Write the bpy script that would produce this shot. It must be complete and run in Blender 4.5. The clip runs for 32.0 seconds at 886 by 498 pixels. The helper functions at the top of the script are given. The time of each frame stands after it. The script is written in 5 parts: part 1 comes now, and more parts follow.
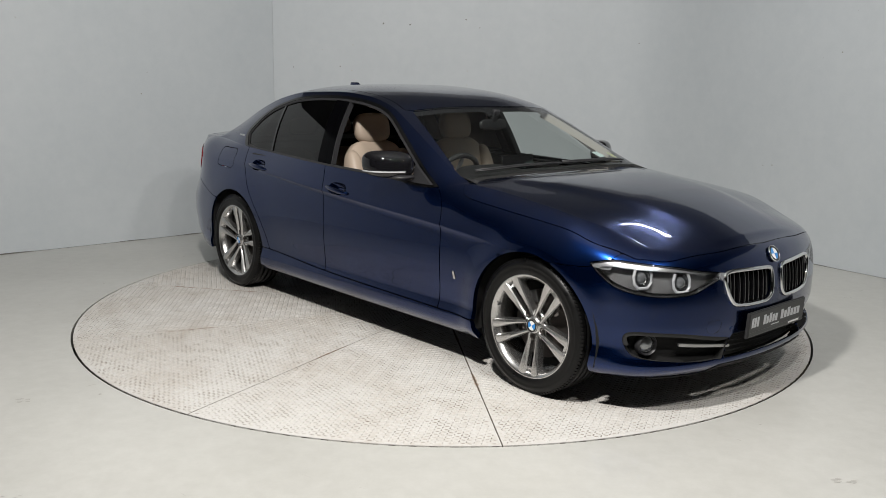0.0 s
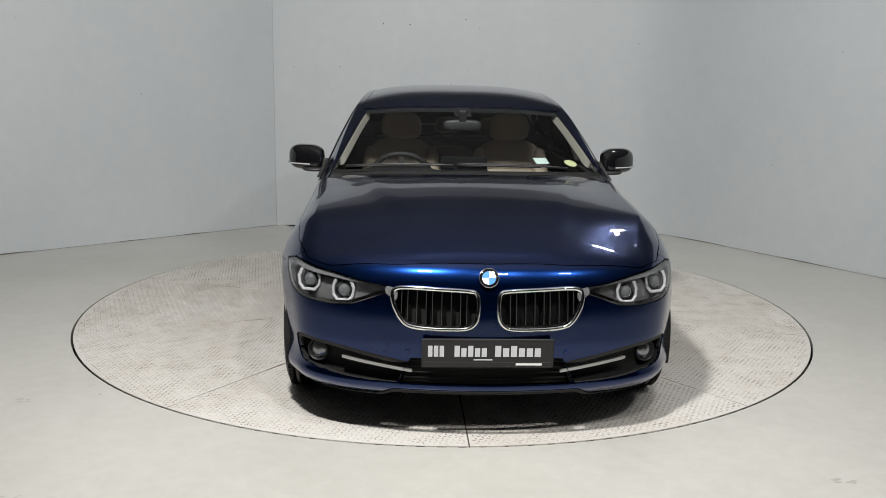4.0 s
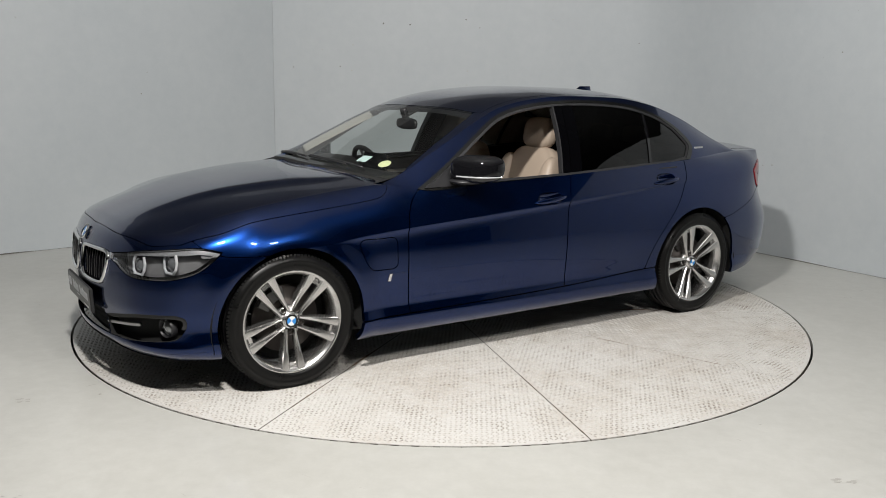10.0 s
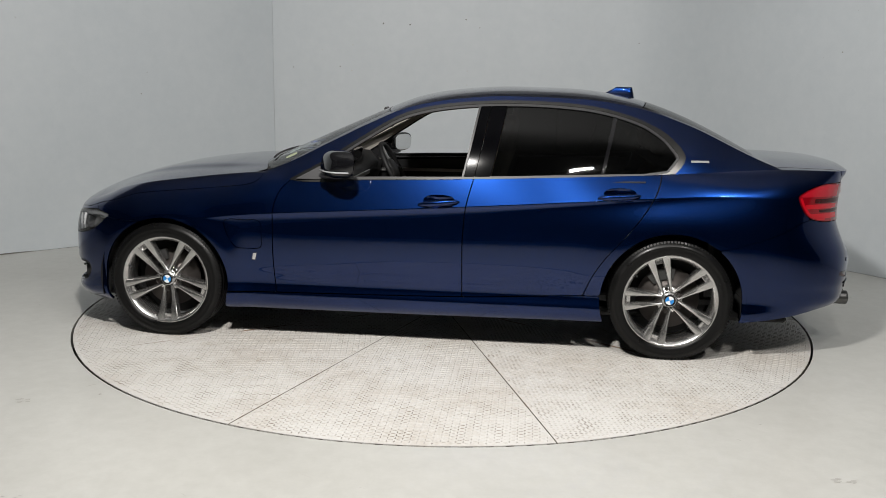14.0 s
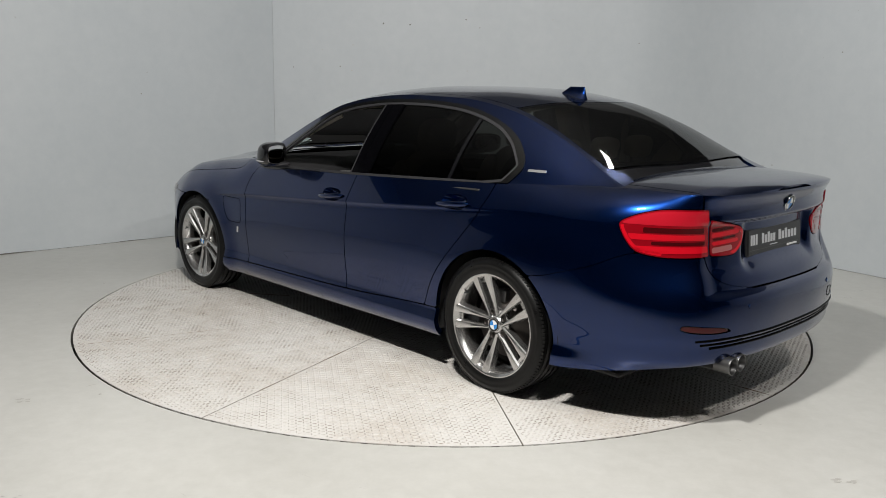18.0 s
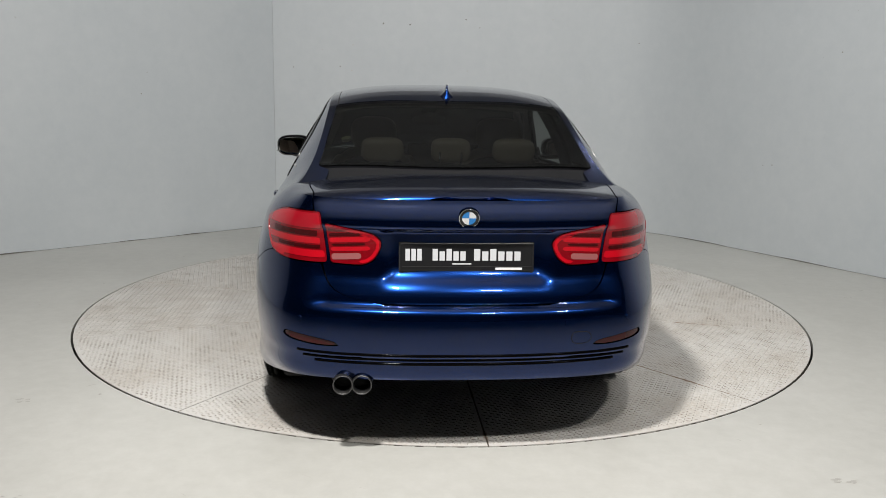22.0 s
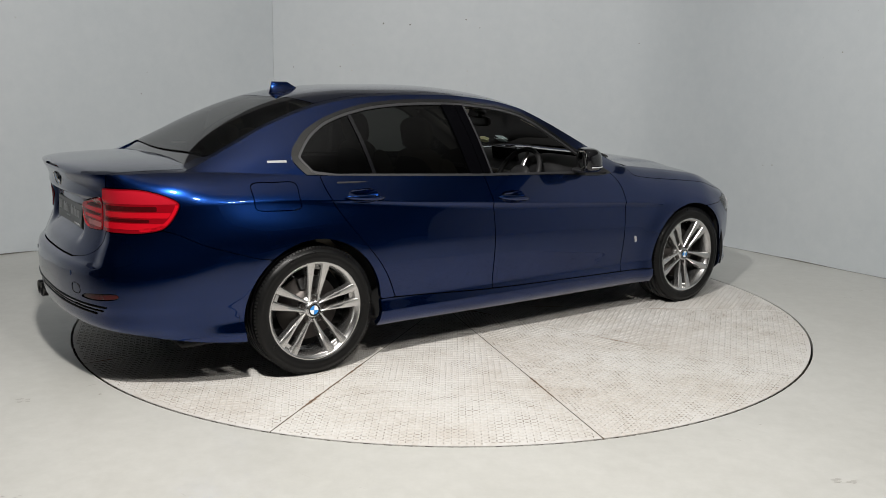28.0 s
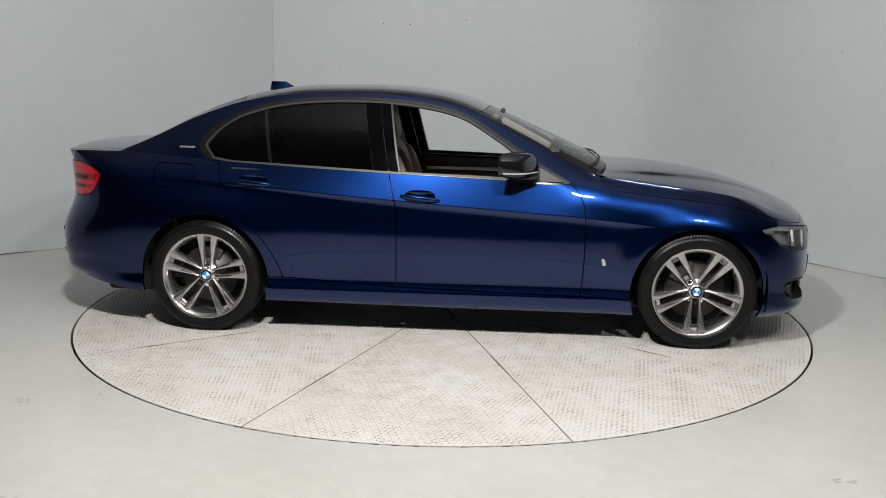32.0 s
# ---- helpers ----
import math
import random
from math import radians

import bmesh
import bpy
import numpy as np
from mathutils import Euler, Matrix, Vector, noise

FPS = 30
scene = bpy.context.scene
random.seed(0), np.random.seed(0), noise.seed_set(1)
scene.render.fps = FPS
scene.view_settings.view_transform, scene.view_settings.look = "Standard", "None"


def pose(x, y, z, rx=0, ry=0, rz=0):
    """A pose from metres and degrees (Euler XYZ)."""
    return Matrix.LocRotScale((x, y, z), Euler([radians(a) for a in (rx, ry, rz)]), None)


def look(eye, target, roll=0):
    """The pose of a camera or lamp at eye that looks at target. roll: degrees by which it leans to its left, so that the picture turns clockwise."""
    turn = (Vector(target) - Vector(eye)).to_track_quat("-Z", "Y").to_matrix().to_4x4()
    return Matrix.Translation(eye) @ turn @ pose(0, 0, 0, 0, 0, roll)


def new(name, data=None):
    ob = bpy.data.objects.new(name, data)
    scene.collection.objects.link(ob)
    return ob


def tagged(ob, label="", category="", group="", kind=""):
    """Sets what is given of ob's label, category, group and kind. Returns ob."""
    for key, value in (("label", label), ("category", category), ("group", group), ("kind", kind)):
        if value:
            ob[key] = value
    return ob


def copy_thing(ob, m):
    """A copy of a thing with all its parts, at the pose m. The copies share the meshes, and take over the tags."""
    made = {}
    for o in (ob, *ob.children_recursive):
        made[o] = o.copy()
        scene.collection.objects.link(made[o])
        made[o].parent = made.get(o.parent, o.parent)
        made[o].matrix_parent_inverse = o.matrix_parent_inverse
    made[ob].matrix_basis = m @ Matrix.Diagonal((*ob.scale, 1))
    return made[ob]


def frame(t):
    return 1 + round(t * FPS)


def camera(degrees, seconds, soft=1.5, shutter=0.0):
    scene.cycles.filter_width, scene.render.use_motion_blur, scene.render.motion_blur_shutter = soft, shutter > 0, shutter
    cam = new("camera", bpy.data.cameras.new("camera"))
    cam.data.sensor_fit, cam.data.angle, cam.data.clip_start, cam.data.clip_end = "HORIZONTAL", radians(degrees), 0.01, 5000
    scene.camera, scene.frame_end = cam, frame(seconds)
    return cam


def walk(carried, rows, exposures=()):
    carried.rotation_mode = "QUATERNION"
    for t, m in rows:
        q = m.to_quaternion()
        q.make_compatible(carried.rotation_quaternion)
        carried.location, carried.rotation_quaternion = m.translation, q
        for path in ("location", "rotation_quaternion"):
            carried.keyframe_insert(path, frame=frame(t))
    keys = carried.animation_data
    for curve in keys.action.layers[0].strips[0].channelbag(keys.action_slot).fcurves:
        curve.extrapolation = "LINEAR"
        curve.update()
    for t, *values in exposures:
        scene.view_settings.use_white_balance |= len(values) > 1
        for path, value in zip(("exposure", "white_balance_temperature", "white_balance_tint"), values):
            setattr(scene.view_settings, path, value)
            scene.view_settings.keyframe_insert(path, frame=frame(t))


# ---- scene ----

# ---------- camera (stands still) ----------
EYE = Vector((0.0, -5.555, 1.457))
cam = camera(54.53, 32.0, soft=0.6)
AIM = EYE + Vector((-0.0005, 0.98166, -0.19062))
walk(cam, [(0.0, look(EYE, AIM, 0.959)), (32.0, look(EYE, AIM, 0.959))])

# ---------- world and lights ----------
world = bpy.data.worlds.new("world")
scene.world = world
world.use_nodes = True
world.node_tree.nodes["Background"].inputs[0].default_value = (0.5, 0.55, 0.6, 1)
world.node_tree.nodes["Background"].inputs[1].default_value = 0.02
scene.view_settings.exposure = 0.0


def area_lamp(name, at, target, power, sx, sy, colour=(1.0, 0.97, 0.93)):
    d = bpy.data.lights.new(name, "AREA")
    d.shape, d.size, d.size_y, d.energy, d.color = "RECTANGLE", sx, sy, power, colour
    ob = new(name, d)
    ob.matrix_world = look(Vector(at), Vector(target))
    return ob


# three ceiling panels in a row in front of the stage, each of three bright strips
for name, x, y, power in (("lamp_a", -0.58, -3.75, 200), ("lamp_b", 0.90, -4.25, 50), ("lamp_c", 2.25, -4.0, 46)):
    aim = Vector((x * 0.3, 1.2, 0.9))
    for k in (-1, 0, 1):
        area_lamp(name, (x, y + 0.09 * k, 3.50 - 0.07 * k), aim + Vector((0, 0.09 * k, -0.07 * k)), power / 3, 0.24, 0.055)

# one more over the stage's edge, its three squares side by side
for k in (-1, 0, 1):
    area_lamp("lamp_d", (2.15 + 0.14 * k, 0.60, 3.55), (1.2 + 0.14 * k, 0.30, 0.0), 8 / 3, 0.10, 0.12)


# ---------- materials ----------
def mat(name, colour=(0.5, 0.5, 0.5), rough=0.5, metal=0.0, coat=0.0, spec=0.5):
    m = bpy.data.materials.new(name)
    m.use_nodes = True
    b = m.node_tree.nodes["Principled BSDF"]
    b.inputs["Base Color"].default_value = (*colour, 1)
    b.inputs["Roughness"].default_value = rough
    b.inputs["Metallic"].default_value = metal
    b.inputs["Coat Weight"].default_value = coat
    b.inputs["Coat Roughness"].default_value = 0.03
    b.inputs["Specular IOR Level"].default_value = spec
    return m


def nd(m, kind, **inputs):
    n = m.node_tree.nodes.new(kind)
    for k, v in inputs.items():
        n.inputs[k.replace("_", " ")].default_value = v
    return n


def link(m, a, b):
    m.node_tree.links.new(a, b)


def bsdf(m):
    return m.node_tree.nodes["Principled BSDF"]


def mottle(m, c1, c2, scale, detail=6.0, lo=0.35, hi=0.65, socket="Base Color", second=None):
    """Two-tone noise in object space; second: a finer scale mixed in."""
    tc = nd(m, "ShaderNodeTexCoord")
    n = nd(m, "ShaderNodeTexNoise", Scale=scale, Detail=detail, Roughness=0.6)
    link(m, tc.outputs["Object"], n.inputs["Vector"])
    fac = n.outputs["Fac"]
    if second:
        n2 = nd(m, "ShaderNodeTexNoise", Scale=second, Detail=4.0, Roughness=0.7)
        link(m, tc.outputs["Object"], n2.inputs["Vector"])
        mx = nd(m, "ShaderNodeMath")
        mx.operation = "MULTIPLY_ADD"
        mx.inputs[1].default_value = 0.4
        link(m, n2.outputs["Fac"], mx.inputs[0])
        m2 = nd(m, "ShaderNodeMath")
        m2.operation = "MULTIPLY"
        m2.inputs[1].default_value = 0.6
        link(m, fac, m2.inputs[0])
        link(m, m2.outputs[0], mx.inputs[2])
        fac = mx.outputs[0]
    r = nd(m, "ShaderNodeValToRGB")
    r.color_ramp.elements[0].position, r.color_ramp.elements[1].position = lo, hi
    r.color_ramp.elements[0].color = (*c1, 1) if len(c1) == 3 else c1
    r.color_ramp.elements[1].color = (*c2, 1) if len(c2) == 3 else c2
    link(m, fac, r.inputs["Fac"])
    link(m, r.outputs["Color"], bsdf(m).inputs[socket])
    return r


def bump(m, scale, strength, dist=0.002, detail=5.0):
    tc = nd(m, "ShaderNodeTexCoord")
    n = nd(m, "ShaderNodeTexNoise", Scale=scale, Detail=detail)
    link(m, tc.outputs["Object"], n.inputs["Vector"])
    b = nd(m, "ShaderNodeBump", Strength=strength, Distance=dist)
    link(m, n.outputs["Fac"], b.inputs["Height"])
    link(m, b.outputs["Normal"], bsdf(m).inputs["Normal"])


def glass(name, tint, rough=0.0, clear=0.9):
    """A thin pane: tinted see-through with a glossy face."""
    m = bpy.data.materials.new(name)
    m.use_nodes = True
    t = m.node_tree
    t.nodes.clear()
    o = t.nodes.new("ShaderNodeOutputMaterial")
    tr = t.nodes.new("ShaderNodeBsdfTransparent")
    tr.inputs[0].default_value = (*tint, 1)
    gl = t.nodes.new("ShaderNodeBsdfGlossy")
    gl.inputs["Roughness"].default_value = 0.02
    fr = t.nodes.new("ShaderNodeFresnel")
    fr.inputs[0].default_value = 1.5
    mx = t.nodes.new("ShaderNodeMixShader")
    link(m, fr.outputs[0], mx.inputs[0])
    link(m, tr.outputs[0], mx.inputs[1])
    link(m, gl.outputs[0], mx.inputs[2])
    link(m, mx.outputs[0], o.inputs[0])
    return m


PAINT = mat("blue_metallic_paint", (0.0015, 0.0142, 0.076), 0.235, 0.96, 0.78)
bsdf(PAINT).inputs["Coat Roughness"].default_value = 0.02
mottle(PAINT, (0.0015, 0.0140, 0.076), (0.0020, 0.0184, 0.099), 700.0, 2.0, 0.3, 0.7, second=2.5)
BLACK = mat("gloss_black", (0.005, 0.005, 0.006), 0.04, 0.0, 0.3)
TRIM = mat("grey_satin_trim", (0.085, 0.084, 0.082), 0.26, 1.0)
PILLARBLACK = mat("pillar_black", (0.0015, 0.0015, 0.002), 0.10, spec=0.03)
SATIN = mat("satin_black", (0.02, 0.02, 0.022), 0.45)
PLASTIC = mat("black_plastic", (0.018, 0.018, 0.019), 0.6)
SEAM = mat("grimy_steel_seam", (0.09, 0.075, 0.06), 0.9)
DARK = mat("dark_underside", (0.008, 0.008, 0.008), 0.9)
RUBBER = mat("tyre_rubber", (0.005, 0.005, 0.005), 0.34, spec=0.22)
mottle(RUBBER, (0.26, 0.26, 0.26), (0.50, 0.50, 0.50), 9.0, 5.0, socket="Roughness")
ALLOY = mat("silver_alloy", (0.56, 0.555, 0.55), 0.25, 0.95)
mottle(ALLOY, (0.50, 0.49, 0.48), (0.60, 0.60, 0.595), 14.0, 5.0, 0.3, 0.7)
CHROME = mat("chrome", (0.75, 0.75, 0.76), 0.1, 1.0)
GREYMETAL = mat("grey_metal", (0.13, 0.13, 0.13), 0.4, 0.9)
STRIP = mat("bright_lamp_trim", (0.60, 0.61, 0.63), 0.20, 0.8)
DISC = mat("brake_disc", (0.09, 0.08, 0.075), 0.5, 0.8)
JOINT = mat("grimy_joint", (0.16, 0.155, 0.14), 0.9)
WHITE = mat("white_enamel", (0.8, 0.8, 0.8), 0.3)
BLUE = mat("blue_enamel", (0.02, 0.22, 0.6), 0.3)
PLATEBLACK = mat("plate_black", (0.012, 0.012, 0.013), 0.3)
LETTER = mat("plate_silver_bar", (0.55, 0.56, 0.58), 0.4)
LEATHER = mat("beige_leather", (0.42, 0.34, 0.27), 0.5)
DASH = mat("black_dashboard", (0.012, 0.012, 0.013), 0.6)
LINER = mat("headliner", (0.45, 0.42, 0.38), 0.9)
RED = mat("red_lamp_plastic", (0.19, 0.002, 0.006), 0.08, 0.0, 0.6)
REDBAR = mat("bright_red_lamp_bar", (0.46, 0.004, 0.012), 0.12, 0.0, 0.5)
REDDARK = mat("dark_red_lamp", (0.045, 0.002, 0.003), 0.12, spec=0.4)
SMOKE = mat("smoked_lamp_plastic", (0.30, 0.10, 0.10), 0.2, 0.0, 0.8)
CLEAR = glass("clear_windscreen_glass", (0.66, 0.71, 0.69))
TINT = glass("dark_privacy_glass", (0.034, 0.037, 0.034))
BACKTINT = glass("dark_back_glass", (0.135, 0.147, 0.140))
HOUSING = mat("lamp_housing", (0.36, 0.36, 0.365), 0.22, 0.70)
PINK = mat("pale_red_lamp_plastic", (0.36, 0.008, 0.018), 0.12, 0.0, 0.5)
FROST = mat("frosted_lamp_plastic", (0.40, 0.41, 0.425), 0.2, 0.0, 0.5)
BALL = mat("lamp_projector_glass", (0.22, 0.23, 0.24), 0.06, 0.6, 1.0)
MIRROR = mat("mirror_glass", (0.8, 0.8, 0.8), 0.02, 1.0)
SILVER = mat("satin_silver_strip", (0.45, 0.45, 0.45), 0.3, 0.8)
PAPER = mat("pale_blue_paper", (0.62, 0.75, 0.74), 0.7)
DISCPAPER = mat("pale_yellow_paper", (0.68, 0.70, 0.42), 0.7)
LENS = glass("lamp_lens", (0.93, 0.94, 0.95))
WALLPAINT = mat("pale_grey_wall_paint", (0.52, 0.55, 0.57), 0.55)
wall_ramp = mottle(WALLPAINT, (0.507, 0.545, 0.572), (0.562, 0.595, 0.617), 0.7, 8.0, second=9.0)
bump(WALLPAINT, 3.0, 0.12, 0.01)
FLOORMAT = mat("white_floor_paint", (0.62, 0.62, 0.6), 0.3)
floor_ramp = mottle(FLOORMAT, (0.505, 0.502, 0.470), (0.605, 0.602, 0.570), 0.9, 8.0, second=12.0)
bump(FLOORMAT, 5.0, 0.06, 0.006)
TREADPLATE = mat("worn_white_tread_plate", (0.62, 0.6, 0.57), 0.5)
ramp = mottle(TREADPLATE, (0.50, 0.445, 0.385), (0.67, 0.655, 0.63), 1.3, 9.0, 0.30, 0.54, second=38.0)


def rust_along_joints(m, ramp, first, step):
    """Rust stains that creep out of the radial joints, in patches."""
    tc = nd(m, "ShaderNodeTexCoord")
    sp = nd(m, "ShaderNodeSeparateXYZ")
    link(m, tc.outputs["Object"], sp.inputs[0])

    def op(kind, a, b=None, c=None):
        n = nd(m, "ShaderNodeMath")
        n.operation = kind
        for i, q in enumerate((a, b, c)):
            if q is None:
                continue
            if isinstance(q, (int, float)):
                n.inputs[i].default_value = q
            else:
                link(m, q, n.inputs[i])
        return n.outputs[0]

    ang = op("ARCTAN2", sp.outputs["Y"], sp.outputs["X"])
    turn = op("FRACT", op("ADD", op("DIVIDE", op("SUBTRACT", ang, radians(first)), radians(step)), 20.0))
    near = op("MINIMUM", turn, op("SUBTRACT", 1.0, turn))
    rad = op("SQRT", op("ADD", op("MULTIPLY", sp.outputs["X"], sp.outputs["X"]), op("MULTIPLY", sp.outputs["Y"], sp.outputs["Y"])))
    dist = op("MULTIPLY", op("MULTIPLY", near, radians(step)), rad)
    n1 = nd(m, "ShaderNodeTexNoise", Scale=2.2, Detail=3.0)
    n2 = nd(m, "ShaderNodeTexNoise", Scale=45.0, Detail=5.0)
    for n in (n1, n2):
        link(m, tc.outputs["Object"], n.inputs["Vector"])
    reach = op("MULTIPLY", op("MAXIMUM", op("SUBTRACT", n1.outputs["Fac"], 0.42), 0.0), op("MULTIPLY", n2.outputs["Fac"], 0.10))
    mask = op("MINIMUM", op("MAXIMUM", op("MULTIPLY", op("SUBTRACT", reach, dist), 160.0), 0.0), 0.85)
    mix = nd(m, "ShaderNodeMix")
    mix.data_type = "RGBA"
    link(m, mask, mix.inputs["Factor"])
    link(m, ramp.outputs["Color"], mix.inputs[6])
    mix.inputs[7].default_value = (0.20, 0.095, 0.03, 1)
    link(m, mix.outputs[2], bsdf(m).inputs["Base Color"])


rust_along_joints(TREADPLATE, ramp, 0.5, 36.0)
bump(TREADPLATE, 60.0, 0.15, 0.001)
STUD = mat("tread_studs", (0.62, 0.6, 0.57), 0.62)
mottle(STUD, (0.20, 0.165, 0.13), (0.55, 0.53, 0.50), 9.0, 6.0, 0.32, 0.58)


def specks(m, ramp_socket_owner, scale, size, colour, cut):
    """Sparse small chips and scuffs."""
    tc = nd(m, "ShaderNodeTexCoord")
    vo = nd(m, "ShaderNodeTexVoronoi", Scale=scale)
    no = nd(m, "ShaderNodeTexNoise", Scale=1.7, Detail=2.0)
    link(m, tc.outputs["Object"], vo.inputs["Vector"])
    link(m, tc.outputs["Object"], no.inputs["Vector"])
    lt = nd(m, "ShaderNodeMath")
    lt.operation = "LESS_THAN"
    lt.inputs[1].default_value = size
    link(m, vo.outputs["Distance"], lt.inputs[0])
    gt = nd(m, "ShaderNodeMath")
    gt.operation = "GREATER_THAN"
    gt.inputs[1].default_value = cut
    link(m, no.outputs["Fac"], gt.inputs[0])
    mu = nd(m, "ShaderNodeMath")
    mu.operation = "MULTIPLY"
    link(m, lt.outputs[0], mu.inputs[0])
    link(m, gt.outputs[0], mu.inputs[1])
    mix = nd(m, "ShaderNodeMix")
    mix.data_type = "RGBA"
    link(m, mu.outputs[0], mix.inputs["Factor"])
    link(m, ramp_socket_owner.outputs["Color"], mix.inputs[6])
    mix.inputs[7].default_value = (*colour, 1)
    link(m, mix.outputs[2], bsdf(m).inputs["Base Color"])


specks(WALLPAINT, wall_ramp, 7.0, 0.045, (0.30, 0.30, 0.29), 0.60)
specks(FLOORMAT, floor_ramp, 6.0, 0.05, (0.33, 0.31, 0.28), 0.60)
# unseen shell round the studio, its tones set by what the paint should reflect
CEILMAT = mat("pale_ceiling", (0.42, 0.425, 0.43), 0.8)
UNSEENDARK = mat("dark_unseen_wall", (0.045, 0.046, 0.048), 0.8)
# paler behind the studio walls only to lighten the bonnet's reflection
UNSEENPALE = mat("pale_unseen_wall", (0.40, 0.41, 0.42), 0.8)
mottle(UNSEENPALE, (0.34, 0.35, 0.36), (0.45, 0.46, 0.47), 0.6)


# ---------- mesh helpers ----------
def mesh_of(name, verts, faces, material, smooth=True):
    me = bpy.data.meshes.new(name)
    me.from_pydata([tuple(v) for v in verts], [], [tuple(f) for f in faces])
    me.materials.append(material)
    me.polygons.foreach_set("use_smooth", [smooth] * len(me.polygons))
    me.update()
    return me


def link_mesh(name, me, parent=None, label="", at=None):
    ob = new(name, me)
    if at is not None:
        ob.matrix_basis = at
    if parent is not None:
        ob.parent = parent
    if label:
        ob["label"] = label
    return ob


def part(name, bm, material, parent=None, label="", smooth=False, at=None):
    me = bpy.data.meshes.new(name)
    bm.normal_update()
    bm.to_mesh(me)
    bm.free()
    me.materials.append(material)
    if smooth:
        me.polygons.foreach_set("use_smooth", [True] * len(me.polygons))
        me.set_sharp_from_angle(angle=radians(38))
    return link_mesh(name, me, parent, label, at)


def box_bm(sx, sy, sz, m=None, bevel=0.0, seg=2, bm=None):
    bm = bm or bmesh.new()
    r = bmesh.ops.create_cube(bm, size=1.0, matrix=(m or Matrix()) @ Matrix.Diagonal((sx, sy, sz, 1)))
    if bevel:
        es = list({e for v in r["verts"] for e in v.link_edges})
        bmesh.ops.bevel(bm, geom=es, offset=bevel, segments=seg, profile=0.5, affect="EDGES")
    return bm


def cyl_bm(r1, r2, depth, seg=32, m=None, bm=None, caps=True):
    bm = bm or bmesh.new()
    bmesh.ops.create_cone(bm, cap_ends=caps, segments=seg, radius1=r1, radius2=r2, depth=depth, matrix=m or Matrix())
    return bm


def lathe(profile, seg, axis="y"):
    """Turn a profile of (radius, offset along the axis) about the axis."""
    vs, fs, n = [], [], len(profile)
    for i in range(seg):
        a = 2 * math.pi * i / seg
        for r, o in profile:
            vs.append((r * math.sin(a), o, r * math.cos(a)) if axis == "y" else (r * math.cos(a), r * math.sin(a), o))
    for i in range(seg):
        j = (i + 1) % seg
        for k in range(n - 1):
            fs.append((i * n + k, j * n + k, j * n + k + 1, i * n + k + 1))
    return vs, fs


def tube(points, radius, seg=8, closed=False):
    """A round bar along points."""
    pts = [Vector(p) for p in points]
    vs, fs, n = [], [], len(pts)
    for i, p in enumerate(pts):
        a = pts[i - 1] if (i or closed) else p
        b = pts[(i + 1) % n] if (i < n - 1 or closed) else p
        d = (b - a).normalized()
        u = d.cross(Vector((0.13, 0.31, 0.94))).normalized()
        w = d.cross(u)
        for k in range(seg):
            t = 2 * math.pi * k / seg
            vs.append(p + radius * (math.cos(t) * u + math.sin(t) * w))
    for i in range(n if closed else n - 1):
        for k in range(seg):
            i2 = (i + 1) % n
            fs.append((i * seg + k, i * seg + (k + 1) % seg, i2 * seg + (k + 1) % seg, i2 * seg + k))
    if not closed:
        fs += [tuple(range(seg))[::-1], tuple((n - 1) * seg + k for k in range(seg))]
    return vs, fs


def pchip(xs, ys, q):
    """A curve through points that never overshoots."""
    x, y = np.asarray(xs, float), np.asarray(ys, float)
    h, d = np.diff(x), np.diff(y) / np.diff(x)
    m = np.zeros(len(x))
    m[0], m[-1] = d[0], d[-1]
    for i in range(1, len(x) - 1):
        if d[i - 1] * d[i] > 0:
            w1, w2 = 2 * h[i] + h[i - 1], h[i] + 2 * h[i - 1]
            m[i] = (w1 + w2) / (w1 / d[i - 1] + w2 / d[i])
    q = np.asarray(q, float)
    k = np.clip(np.searchsorted(x, q) - 1, 0, len(x) - 2)
    t = np.clip((q - x[k]) / h[k], 0, 1)
    return ((2 * t**3 - 3 * t**2 + 1) * y[k] + (t**3 - 2 * t**2 + t) * h[k] * m[k]
            + (3 * t**2 - 2 * t**3) * y[k + 1] + (t**3 - t**2) * h[k] * m[k + 1])


def curve(pairs, soft=0.0):
    """A function from (x, y) pairs, its bends eased over soft."""
    pairs = sorted(pairs)
    xs, ys = [p[0] for p in pairs], [p[1] for p in pairs]
    g = np.linspace(xs[0], xs[-1], 1200)
    v = pchip(xs, ys, g)
    if soft:
        s = soft / (g[1] - g[0])
        k = np.arange(-int(3 * s) - 1, int(3 * s) + 2)
        w = np.exp(-0.5 * (k / max(s, 1e-6)) ** 2)
        n = len(k) // 2
        lead, tail = 2 * v[0] - v[n:0:-1], 2 * v[-1] - v[-2:-n - 2:-1]
        v = np.convolve(np.concatenate([lead, v, tail]), w / w.sum(), "valid")
    return lambda q: np.interp(q, g, v)


